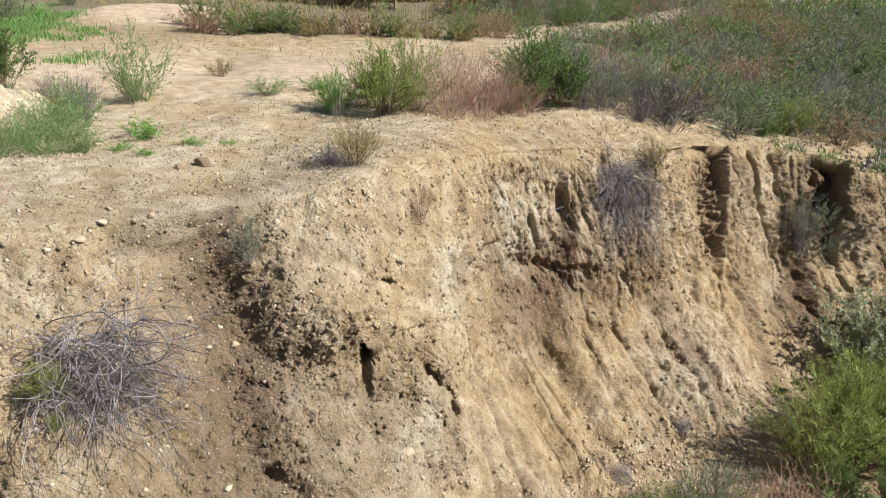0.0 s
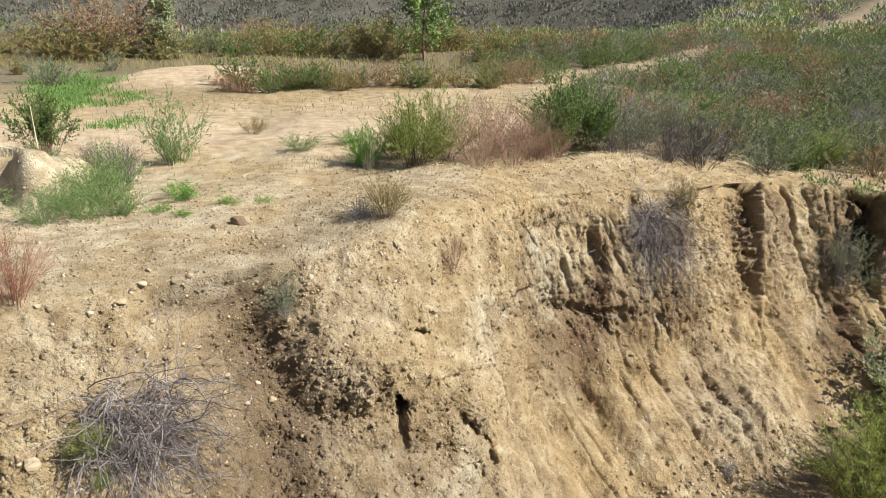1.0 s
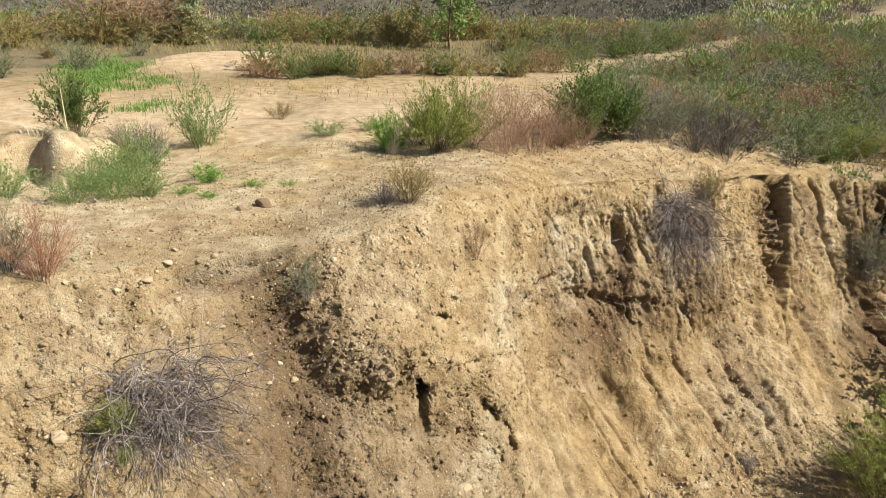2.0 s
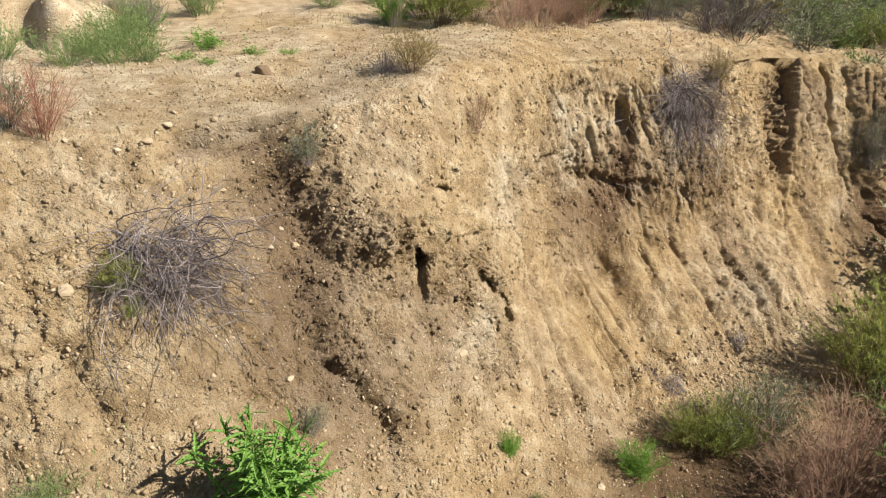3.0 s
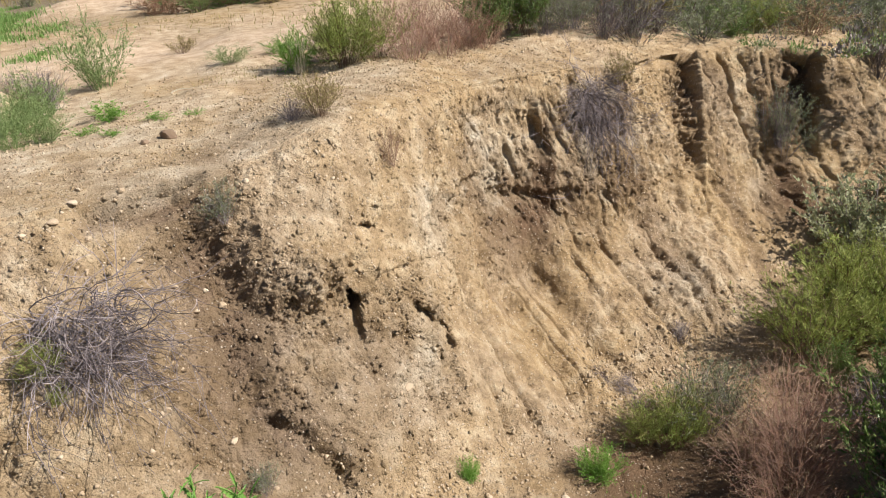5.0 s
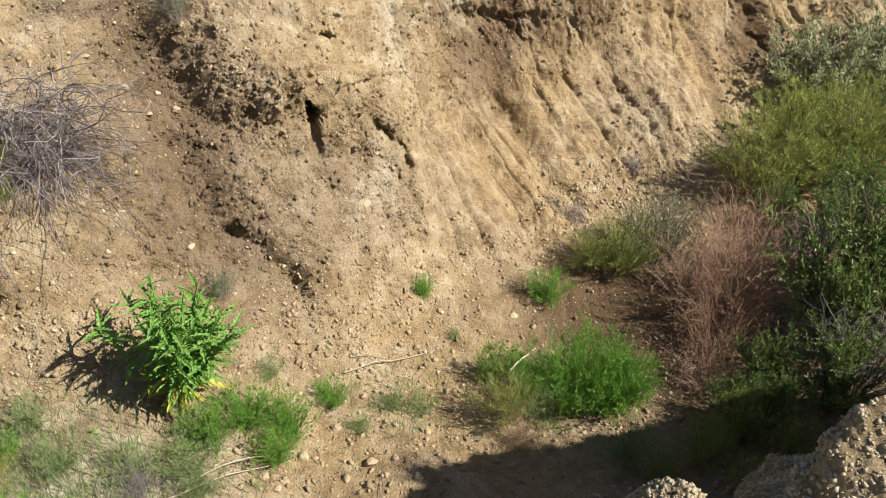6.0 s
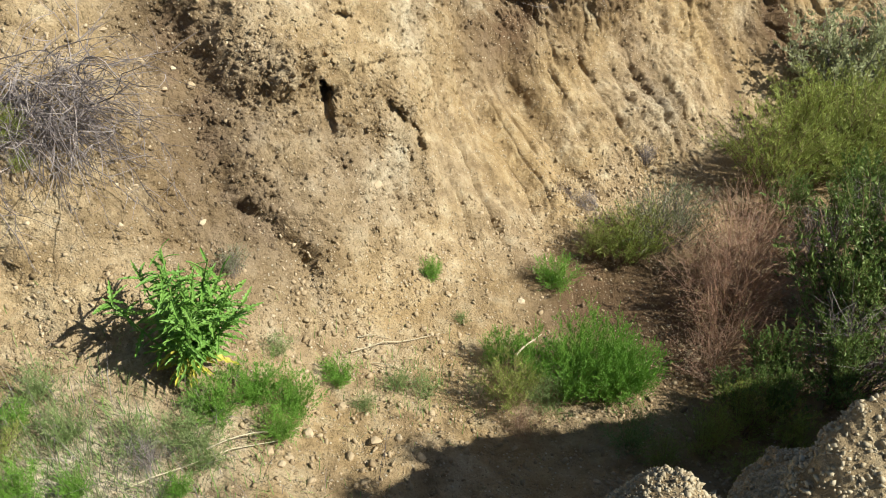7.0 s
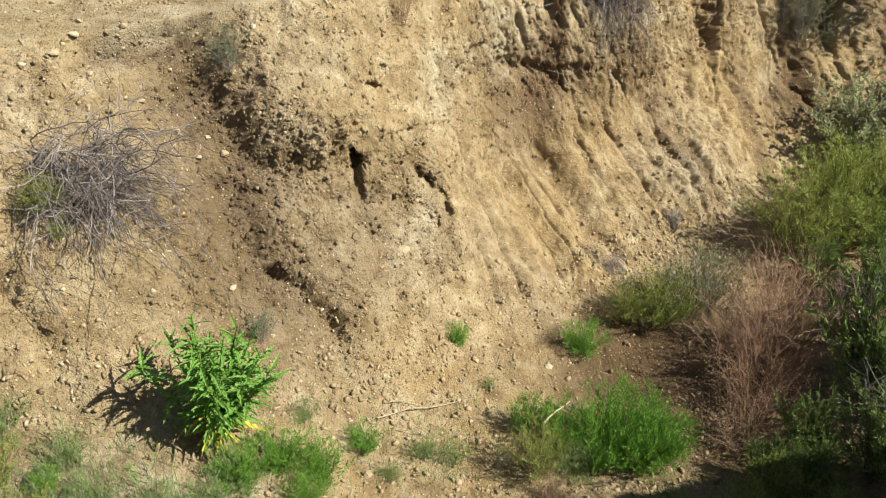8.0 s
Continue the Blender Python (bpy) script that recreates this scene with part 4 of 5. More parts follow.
# bushes that crowd the brink farther along
for kinds, x, y, k, label in ((GREYGREEN, 2.25, 10.45, 0.55, "grey-green feathery bush on the brink"), (GREYGREEN, 2.7, 10.75, 0.62, "grey-green feathery bush on the brink"), (DEAD, 3.05, 10.55, 0.50, "grey leafless bush on the brink"),
                              (DEAD, 3.5, 10.75, 0.62, "grey leafless bush on the brink"), (GREYGREEN, 3.3, 11.15, 0.70, "grey-green feathery bush on the brink"), (DEAD, 3.95, 11.15, 0.60, "grey leafless bush on the brink"),
                              (GREYGREEN, 2.3, 11.2, 0.66, "grey-green feathery bush on the brink"), (DEAD, 2.75, 11.35, 0.62, "grey leafless bush on the brink"), (BROOM, 5.85, 12.0, 0.62, "green broom bush behind the brink"),
                              (GREYGREEN, 4.3, 11.7, 0.62, "grey-green feathery bush on the brink"), (REDDISH, 1.35, 10.0, 0.45, "rust-red twiggy bush at the rim"), (GREYGREEN, 4.9, 12.0, 0.55, "grey-green feathery bush on the brink")):
    plant(kinds, x, y, k, label, "bush", "bushes along the rim", wide=1.15)

# brush on the flat beyond the rim
rng = random.Random(7)
FIELD = [(FAR_GREEN, "green bush in the brush field", 0.30), (FAR_GREY, "grey leafless bush in the brush field", 0.38), (FAR_OLIVE, "dry olive bush in the brush field", 0.04),
         (FAR_LIGHT, "grey-green bush in the brush field", 0.20), (FAR_RED, "rust-coloured bush in the brush field", 0.08)]


def field_bush(x, y, size):
    u, acc = rng.random(), 0
    for kinds, label, share in FIELD:
        acc += share
        if u <= acc:
            return plant(kinds, x, y, size, label, "bush", "bushes of the brush field", wide=1.4)


def on_track(x, y):
    for (ax, ay), (bx_, by_) in zip(way[:-1], way[1:]):
        ex, ey = bx_ - ax, by_ - ay
        t = min(1, max(0, ((x - ax) * ex + (y - ay) * ey) / (ex * ex + ey * ey)))
        if math.hypot(x - ax - t * ex, y - ay - t * ey) < 0.7:
            return True
    return abs(y - 12.6 - 0.12 * x - 0.012 * x * x) < 1.7 and x < 1.5


made, tries, spots = 0, 0, []
while made < 298 and tries < 14000:
    tries += 1
    y = rng.uniform(10.6, 34)
    x = rng.uniform(1.2, 0.66 * y + 3)
    rim_y = float(np.interp(x, rim[:, 0], rim[:, 1]))
    if y < rim_y + (0.75 if x < 2.4 else 0.35) or on_track(x, y) or (x < 0.14 * y and 11.6 < y < 19.5):
        continue
    gap = 0.44 + 0.018 * y
    if any((x - a) ** 2 + (y - b) ** 2 < gap * gap for a, b in spots):
        continue
    spots.append((x, y))
    low_ = 0.55 if x < 0.30 * y and 13.0 < y < 23 else 1.0
    field_bush(x, y, low_ * rng.uniform(0.44, 0.74) * (1 + 0.012 * y))
    made += 1
# bushes behind the sandy flat
for x, y, k, kinds in ((-4.6, 18.5, 0.75, FAR_GREEN), (-3.9, 18.6, 0.6, FAR_OLIVE), (-3.3, 18.2, 0.65, FAR_RED), (-2.6, 18.4, 0.6, FAR_OLIVE), (-1.9, 18.2, 0.5, FAR_RED),
                       (-0.5, 19.5, 0.55, FAR_GREY), (0.3, 19.3, 0.5, FAR_GREY), (1.3, 19.8, 0.55, FAR_GREEN), (2.2, 20.5, 0.6, FAR_OLIVE), (3.2, 22.5, 0.6, FAR_GREEN)):
    plant(kinds, x, y, k, "low dry bush behind the sandy flat", "bush", "bushes behind the flat", wide=1.2)
for i in range(18):
    kinds = rng.choice([FAR_GREEN, FAR_RED, FAR_OLIVE, FAR_GREEN])
    plant(kinds, -4.7 + i * 0.42 + rng.uniform(-0.15, 0.15), 17.6 + 0.05 * i + rng.uniform(-0.3, 0.5), rng.uniform(0.42, 0.68), "low dry bush behind the sandy flat", "bush", "bushes behind the flat", wide=1.3)
for i in range(64):
    x = -24 + i * 0.45 + rng.uniform(-0.4, 0.4)
    y = rng.uniform(25.5, 32) - (2.0 if x < -9 else 0)
    kinds = rng.choice([FAR_OLIVE, FAR_OLIVE, FAR_GREEN, FAR_RED, FAR_LIGHT])
    plant(kinds, x, y, rng.uniform(0.85, 1.35), "olive and rust dry bush behind the flat", "bush", "bushes behind the flat", wide=1.5)
for i in range(14):
    plant(rng.choice([FAR_LIGHT, FAR_GREY, FAR_OLIVE]), -15 + rng.uniform(0, 6.5), rng.uniform(15, 24), rng.uniform(0.5, 0.8), "dry bush beside the green grass", "bush", "bushes behind the flat")

# ---------------------------------------------------------------- trees at the far side of the flat
def young_tree(x, y, height, crown, leafmat, label, seed):
    rng_ = np.random.default_rng(seed)
    tree = new("young_tree")
    lines, rad = [], []
    t = np.linspace(0, 1, 9)[:, None]
    trunk = np.concatenate([0.12 * np.sin(t * 3), 0.08 * np.sin(t * 5 + 1), t * height - 0.1], 1)
    tv, tf = tubes([trunk], [0.05])
    for _ in range(64):
        u = rng_.uniform(0.06, 0.98)
        i = int(u * 7.99)
        a = rng_.uniform(0, 6.28)
        ln_ = crown * (1.15 - 0.75 * u) * rng_.uniform(0.5, 1.1)
        k = np.linspace(0, 1, 4)[:, None]
        lines.append(trunk[i] + np.array([math.cos(a), math.sin(a), 0.7]) * ln_ * k)
        rad.append(0.014)
    lv, lf = tubes(lines, rad)
    part("trunk", mesh_from("tree_trunk", tv, tf, BARK_BROWN), tree)
    part("branchwork", mesh_from("tree_limbs", lv, lf, BARK_BROWN), tree)
    n = 3200
    pick = rng_.integers(0, len(lines), n)
    pos = np.array([lines[i][3] * w_ + lines[i][1] * (1 - w_) for i, w_ in zip(pick, rng_.uniform(0.1, 1.1, n))]) + rng_.normal(size=(n, 3)) * 0.07
    v, f = leaf_quads(pos, rng_.normal(size=(n, 3)), 0.14, 0.07, rng_)
    part("crown", mesh_from("tree_crown", v, f, leafmat), tree)
    tree.matrix_basis = pose(x, y, ground_at(x, y), 0, 0, seed * 40)
    return tagged(tree, label, "tree")


young_tree(-0.55, 26.5, 3.4, 1.15, LEAF_DARK, "slender young green tree behind the flat", 3)
young_tree(-9.3, 27.5, 2.8, 0.5, LEAF_SAGE, "slim pale green sapling behind the flat", 5)
for dx, dy, k in ((-11.6, 27.5, 2.3), (-10.5, 28.0, 2.0), (-12.6, 28.2, 1.9)):
    plant(FAR_RED, dx, dy, k, "russet-leaved bush in front of the hillside", "bush", wide=1.2)


# ---------------------------------------------------------------- brush on the far slopes
def far_brush(label, count, per, near, far, bend, leaf_size, mats, seed, sides=(-38, 46), grow=0.40):
    rng_ = np.random.default_rng(seed)
    az = np.radians(rng_.uniform(*sides, count))
    d = near * np.exp(rng_.uniform(0, 1, count) ** bend * math.log(far / near))
    x, y = d * np.sin(az), d * np.cos(az)
    z = upland(x, y)
    ok = np.ones(len(x), bool)
    for (ax, ay), (bx_, by_) in zip(way[:-1], way[1:]):
        ex, ey = bx_ - ax, by_ - ay
        t = np.clip(((x - ax) * ex + (y - ay) * ey) / (ex * ex + ey * ey), 0, 1)
        ok &= np.hypot(x - ax - t * ex, y - ay - t * ey) > 0.7 + 0.012 * d
    x, y, z, d = x[ok], y[ok], z[ok], d[ok]
    n = len(x)
    size = (grow + d * 0.006) * rng_.uniform(0.6, 1.4, n)
    u = rng_.normal(size=(n, per, 3))
    u /= np.linalg.norm(u, axis=2, keepdims=True)
    u[..., 2] = np.abs(u[..., 2])
    pos = np.stack([x, y, z], 1)[:, None] + u * (size[:, None] * rng_.uniform(0.4, 1.0, (n, per)))[..., None] * np.array([1.4, 1.4, 0.85])
    way_ = (u + rng_.normal(size=u.shape) * 0.5 + np.array([0, 0, 0.9])).reshape(-1, 3)
    le = np.repeat(size, per)[:, None] * leaf_size * rng_.uniform(0.6, 1.4, (n * per, 1))
    way_ /= np.linalg.norm(way_, axis=1, keepdims=True)
    side = np.cross(way_, rng_.normal(size=way_.shape))
    side /= np.linalg.norm(side, axis=1, keepdims=True)
    a = pos.reshape(-1, 3)
    v = np.stack([a - side * le * 0.25, a + side * le * 0.25, a + way_ * le], 1).reshape(-1, 3)
    me = bpy.data.meshes.new("far_brush")
    m = len(v) // 3
    me.vertices.add(len(v))
    me.vertices.foreach_set("co", v.reshape(-1).astype(np.float32))
    me.loops.add(len(v))
    me.loops.foreach_set("vertex_index", np.arange(len(v), dtype=np.int32))
    me.polygons.add(m)
    me.polygons.foreach_set("loop_start", np.arange(0, len(v), 3, dtype=np.int32))
    me.update(calc_edges=True)
    for mat in mats:
        me.materials.append(mat)
    me.polygons.foreach_set("material_index", np.repeat(rng_.integers(0, len(mats), n), per).astype(np.int32))
    return tagged(new("far_brush", me), label, "brush", kind="stuff")


LEAF_MAUVE = plant_material("mauve_brush", [(0.13, 0.11, 0.10), (0.22, 0.19, 0.175), (0.33, 0.29, 0.26)], 0.9, 0)
LEAF_CHAPARRAL = plant_material("chaparral_leaf", [(0.055, 0.058, 0.045), (0.12, 0.12, 0.095), (0.22, 0.205, 0.175)], 0.8, 0.1)
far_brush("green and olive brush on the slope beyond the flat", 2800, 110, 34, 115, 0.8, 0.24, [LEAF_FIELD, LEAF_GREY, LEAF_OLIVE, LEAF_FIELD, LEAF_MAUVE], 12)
far_brush("low grey and green brush between the bushes of the field", 1500, 60, 11.8, 34, 0.9, 0.34, [LEAF_GREY, LEAF_MAUVE, LEAF_FIELD, LEAF_MAUVE, LEAF_GREY], 14, (9.5, 44), 0.06)
far_brush("dense dark brush over the distant hillside", 15000, 26, 110, 430, 0.75, 0.34, [LEAF_CHAPARRAL], 13)


# ---------------------------------------------------------------- grass
def grass_patch(name, label, count, area, height, material, seed, width=0.006, lean=0.6):
    """Loose grass over a patch of ground; area gives x and y of one root."""
    rng_ = np.random.default_rng(seed)
    xy = np.array([area(rng_) for _ in range(count)])
    z = np.array([ground_at(x, y) for x, y in xy])
    base = np.column_stack([xy, z - 0.01])
    h = height * rng_.uniform(0.35, 1.15, (count, 1))
    b = rng_.uniform(0, 6.283, count)
    out = np.stack([np.cos(b), np.sin(b), 0 * b], 1) * rng_.uniform(0.05, 1, (count, 1)) * lean
    side = np.stack([-np.sin(b), np.cos(b), 0 * b], 1) * width
    up = np.array([[0, 0, 1.0]])
    p1, p2 = base + h * 0.5 * up + out * h * 0.25, base + h * up * 0.92 + out * h * 0.95
    v = np.stack([base - side / 2, base + side / 2, p1 + side / 2.4, p1 - side / 2.4, p2], 1).reshape(-1, 3)
    i = np.arange(count) * 5
    f = [(k, k + 1, k + 2, k + 3) for k in i] + [(k + 3, k + 2, k + 4) for k in i]
    return tagged(new(name, mesh_from(name, v, f, material)), label, "grass", kind="stuff")


def blob(cx, cy, rx, ry):
    return lambda r: (cx + r.normal() * rx, cy + r.normal() * ry)


CLUMPS = np.random.default_rng(4).normal(size=(46, 2)) * np.array([0.5, 2.2]) + np.array([0.0, 17.5])
CLUMPS[:, 0] -= 0.455 * CLUMPS[:, 1]


def clumpy(r):
    c_ = CLUMPS[r.integers(len(CLUMPS))]
    return c_[0] + r.normal() * 0.22, c_[1] + r.normal() * 0.22


grass_patch("green_grass", "lush green grass beside the sandy flat", 8000, clumpy, 0.13, LEAF_GRASS, 1, 0.016, 1.3)
grass_patch("dry_grass", "sparse dry grass on the flat", 500, blob(-3.0, 15.9, 2.6, 0.9), 0.10, LEAF_OLIVE, 2, 0.012, 1.2)
def off_track(r):
    while True:
        x, y = r.uniform(2.2, 17), r.uniform(11.4, 30)
        if not on_track(x, y) and x > 0.62 * (y - 14):
            return x, y


grass_patch("field_grass", "grey-green dry grass between the brush", 6500, off_track, 0.26, LEAF_GREY, 21, 0.013, 1.2)
grass_patch("field_grass", "olive dry grass between the brush", 4500, off_track, 0.24, LEAF_OLIVE, 22, 0.013, 1.2)
grass_patch("field_grass", "dry olive grass behind the flat", 6500, lambda r: (r.uniform(-22, 3), r.uniform(23.5, 33)), 0.28, LEAF_OLIVE, 23, 0.018, 1.3)
grass_patch("dry_grass", "sparse dry grass near the rim bushes", 700, blob(-0.8, 9.5, 0.8, 0.35), 0.07, LEAF_OLIVE, 3, 0.006, 1.3)
grass_patch("gully_grass", "grey-green grass along the gully bottom", 1100, blob(-1.85, 2.8, 0.50, 0.32), 0.20, LEAF_GREY, 4, 0.004, 1.3)
grass_patch("gully_grass", "fresh green grass along the gully bottom", 1500, blob(-1.7, 2.8, 0.55, 0.32), 0.13, LEAF_GRASS, 5, 0.005, 1.1)
grass_patch("dry_stalks", "straw-coloured dry stalks in the gully grass", 240, blob(-1.55, 2.8, 0.5, 0.3), 0.30, BARK_GREY, 6, 0.004, 1.5)
grass_patch("sparse_grass", "sparse grass at the foot of the bank", 500, blob(0.3, 3.9, 0.55, 0.25), 0.12, LEAF_GRASS, 7, 0.005, 0.9)

# ---------------------------------------------------------------- plants of the gully
for x, y, k in ((-2.3, 3.0, 0.32), (-2.05, 2.75, 0.28), (-1.75, 2.95, 0.26), (-1.35, 2.95, 0.24), (-1.1, 3.05, 0.26), (-1.95, 3.2, 0.24), (-1.0, 2.9, 0.24), (-2.35, 3.35, 0.26)):
    plant(HUMPWEED if k < 0.27 else BROOM, x, y, k, "grey-green weed in the gully grass", "weed", "weeds in the gully grass", wide=1.1)
for x, y, k in ((-2.2, 2.6, 0.26), (-1.85, 2.55, 0.28), (-1.6, 2.6, 0.2), (-2.0, 3.0, 0.2), (-1.1, 2.65, 0.18)):
    plant(FRESH, x, y, k, "fresh green sprigs in the gully grass", "weed", "weeds in the gully grass", wide=0.8)
for x, y, k in ((-0.80, 3.45, 0.36), (-0.55, 3.45, 0.34), (-0.98, 3.25, 0.34), (-0.28, 3.85, 0.24), (-0.62, 3.2, 0.25)):
    plant(FRESH, x, y, k, "feathery bright green weed at the bank's foot", "weed", "weeds at the bank's foot", wide=0.95)
for x, y, k in ((-0.68, 3.9, 0.16), (0.12, 3.85, 0.16), (0.32, 3.8, 0.18), (0.68, 4.65, 0.10), (1.7, 3.3, 0.30), (-0.1, 3.6, 0.14)):
    plant(HUMPWEED, x, y, k, "small grey-green weed at the bank's foot", "weed", "weeds at the bank's foot", wide=1.1)
for x, y, k in ((-1.30, 2.85, 0.20),):
    plant(DEAD, x, y, k, "mauve-grey dry twigs in the gully grass", "dead bush", wide=1.4)
plant(FRESH, 0.46, 5.02, 0.22, "small green sprig on the bank's foot", "weed", tilt=(0, 35), wide=0.7)
plant(GREYGREEN, -0.97, 4.28, 0.22, "small dark dry sprig on the slope", "weed", tilt=(0, 20))
plant(FRESH, 1.60, 5.25, 0.33, "low bright green plant on dark soil", "weed", wide=1.05)
for x, y, k in ((1.42, 3.85, 0.54), (1.68, 3.78, 0.56), (1.88, 3.85, 0.50), (1.15, 4.0, 0.44), (0.92, 4.15, 0.34), (1.56, 4.12, 0.55), (1.80, 4.1, 0.5)):
    plant(FRESH, x, y, k, "thick bright green clump in the gully", "weed", "green clump in the gully", wide=0.75)
plant(BROOM, 0.90, 3.70, 0.44, "grey-green plant over dry twigs", "weed", wide=0.85)
plant(REDDISH, 0.98, 3.50, 0.32, "dry twiggy plant in the gully", "dead bush", wide=0.85)
plant(HUMPWEED, 1.2, 3.72, 0.36, "grey-green plant over dry twigs", "weed", wide=0.85)
for x, y, k in ((2.40, 5.72, 0.60), (2.75, 5.85, 0.70), (2.12, 5.80, 0.42), (3.0, 6.0, 0.62)):
    plant(BROOM if x < 2.6 else GREYGREEN, x, y, k, "grey-green feathery bush in the gully", "bush", "bushes in the gully")
for x, y, k in ((3.0, 4.75, 0.75), (3.3, 5.15, 0.9), (2.75, 4.3, 0.62), (3.45, 5.6, 0.85), (2.55, 4.0, 0.42), (2.95, 5.25, 0.62)):
    plant(REDDISH, x, y, k, "rust-red twiggy bush in the gully", "bush", "bushes in the gully")
# the last five are extra bushes, added to deepen shade between the plants
for x, y, k in ((4.0, 4.55, 1.25), (3.6, 4.1, 0.95), (4.5, 4.7, 1.35), (3.25, 3.55, 0.65), (4.3, 4.1, 1.1), (2.8, 3.45, 0.48), (5.2, 4.8, 1.4), (4.55, 5.9, 0.75), (5.1, 6.3, 0.85), (4.3, 6.35, 0.55), (2.55, 3.6, 0.40), (2.95, 3.85, 0.55)):
    plant(DARK, x, y, k, "dark green leafy bush filling the gully", "bush", "bushes in the gully", wide=0.9)
plant(DEAD, 3.55, 3.75, 0.8, "grey dead branches between green bushes", "dead bush")
plant(DEAD, 4.2, 5.5, 0.6, "grey dead branches between green bushes", "dead bush")
plant(DEAD, 4.9, 5.9, 0.7, "grey dead branches between green bushes", "dead bush")
for x, y, k in ((4.35, 7.0, 1.05), (4.95, 7.3, 1.15), (5.4, 7.1, 1.15), (5.8, 7.7, 1.1), (6.2, 7.1, 1.15), (5.2, 7.9, 1.0)):
    plant(BROOM, x, y, k, "yellow-green broom bush in the gully", "bush", "bushes in the gully")
for x, y, k in ((6.2, 9.1, 1.30), (6.9, 9.0, 1.42), (7.5, 9.4, 1.4), (6.9, 8.3, 1.1), (7.9, 8.8, 1.3), (8.6, 9.4, 1.4)):
    plant(SAGE, x, y, k, "pale grey-green sage bush in the gully", "bush", "bushes in the gully")
for x, y, k in ((1.85, 3.05, 0.28), (2.2, 3.2, 0.38), (2.5, 3.35, 0.46), (2.35, 2.85, 0.30), (2.75, 3.1, 0.40)):
    plant(BROOM, x, y, k, "dark thin-stemmed weed on the shaded gully floor", "weed", "weeds on the gully floor", wide=0.9)
plant(DEAD, 3.05, 7.35, 0.28, "thin grey twigs at the scarp's foot", "dead bush")
for x, y in ((2.05, 6.75), (2.3, 6.6), (2.2, 6.3)):
    plant(DEAD, x, y, 0.22, "heap of grey-purple twigs on the talus", "dead bush", tilt=(70, 20), wide=1.4)


# ---------------------------------------------------------------- leafy thistle plant with toothed leaves
def toothed_leaf(seed, material, bend):
    rng_ = np.random.default_rng(seed)
    n = 13
    t = np.linspace(0, 1, n)
    w_ = 0.105 * np.sin(np.pi * t ** 0.8) ** 0.8 * (0.35 + 0.65 * (np.arange(n) % 2)) + 0.012
    zc = -bend * t ** 2 + 0.10 * t
    left = np.stack([t, w_ * rng_.uniform(0.8, 1.2, n), zc + 0.05], 1)
    mid_ = np.stack([t, 0 * t, zc], 1)
    right = np.stack([t, -w_ * rng_.uniform(0.8, 1.2, n), zc + 0.05], 1)
    v = np.concatenate([left, mid_, right])
    f = [(i, i + 1, n + i + 1, n + i) for i in range(n - 1)] + [(n + i, n + i + 1, 2 * n + i + 1, 2 * n + i) for i in range(n - 1)]
    return mesh_from("toothed_leaf", v, f, material)


def leafy_plant(x, y):
    rng_ = np.random.default_rng(77)
    ob = new("thistle_plant")
    zz = ground_at(x, y)
    ob.matrix_basis = pose(x, y, zz)
    ob.scale = (1.14, 1.14, 1.08)
    shapes = [toothed_leaf(200 + k, LEAF_THISTLE, 0.2 + 0.15 * k) for k in range(4)]
    yellow = toothed_leaf(300, LEAF_YELLOW, 0.6)
    lines = []
    for k in range(20):
        a = rng_.uniform(0, 6.28)
        o = rng_.uniform(0.08, 0.44)
        h_ = rng_.uniform(0.62, 0.9) * (1 - 0.6 * (o / 0.44) ** 2 * rng_.uniform(0.3, 1))
        lean_x = 0.06
        t = np.linspace(0, 1, 6)[:, None]
        lines.append(np.concatenate([math.cos(a) * o * t ** 1.2 + lean_x * t, math.sin(a) * o * 0.8 * t ** 1.2, h_ * t - 0.03 * (t == 0)], 1))
    for line in lines:
        v, f = tubes([line], [0.009])
        part("stem", mesh_from("plant_stem", v, f, LEAF_THISTLE), ob)
        for _ in range(25):
            u = rng_.uniform(0.05, 1.0) ** 0.65
            i = min(4, int(u * 5))
            p = line[i] + (line[i + 1] - line[i]) * (u * 5 - i)
            leaf = new("leaf", yellow if (u < 0.35 and rng_.uniform() < 0.45) else shapes[rng_.integers(4)])
            leaf.parent = ob
            s_ = rng_.uniform(0.12, 0.21) * (1.15 - 0.5 * u)
            rot = Euler((rng_.uniform(-0.5, 0.5), -rng_.uniform(-0.1, 0.9) * (0.3 + u), rng_.uniform(0, 6.28)))
            leaf.matrix_basis = Matrix.LocRotScale(Vector(p.tolist()), rot, Vector((s_, s_, s_)))
    return tagged(ob, "bright green thistle plant with toothed yellowing leaves", "plant")


leafy_plant(-1.18, 3.48)

# ---------------------------------------------------------------- stones
STONE = plant_material("stone", [(0.20, 0.145, 0.085), (0.28, 0.21, 0.125), (0.33, 0.255, 0.16), (0.38, 0.295, 0.19), (0.50, 0.42, 0.30)], 0.9, 0)
STONE_GREY = plant_material("grey_gravel", [(0.28, 0.23, 0.15), (0.40, 0.34, 0.235), (0.52, 0.45, 0.33)], 0.9, 0)
STONE_DARK = plant_material("dark_stone", [(0.10, 0.068, 0.042), (0.16, 0.11, 0.07), (0.24, 0.175, 0.115)], 0.9, 0)


BLOCK_V = np.array(list(itertools.product((-0.72, 0.72), repeat=3)))
BLOCK_F = np.array([(0, 1, 3, 2), (4, 6, 7, 5), (0, 4, 5, 1), (2, 3, 7, 6), (0, 2, 6, 4), (1, 5, 7, 3)])


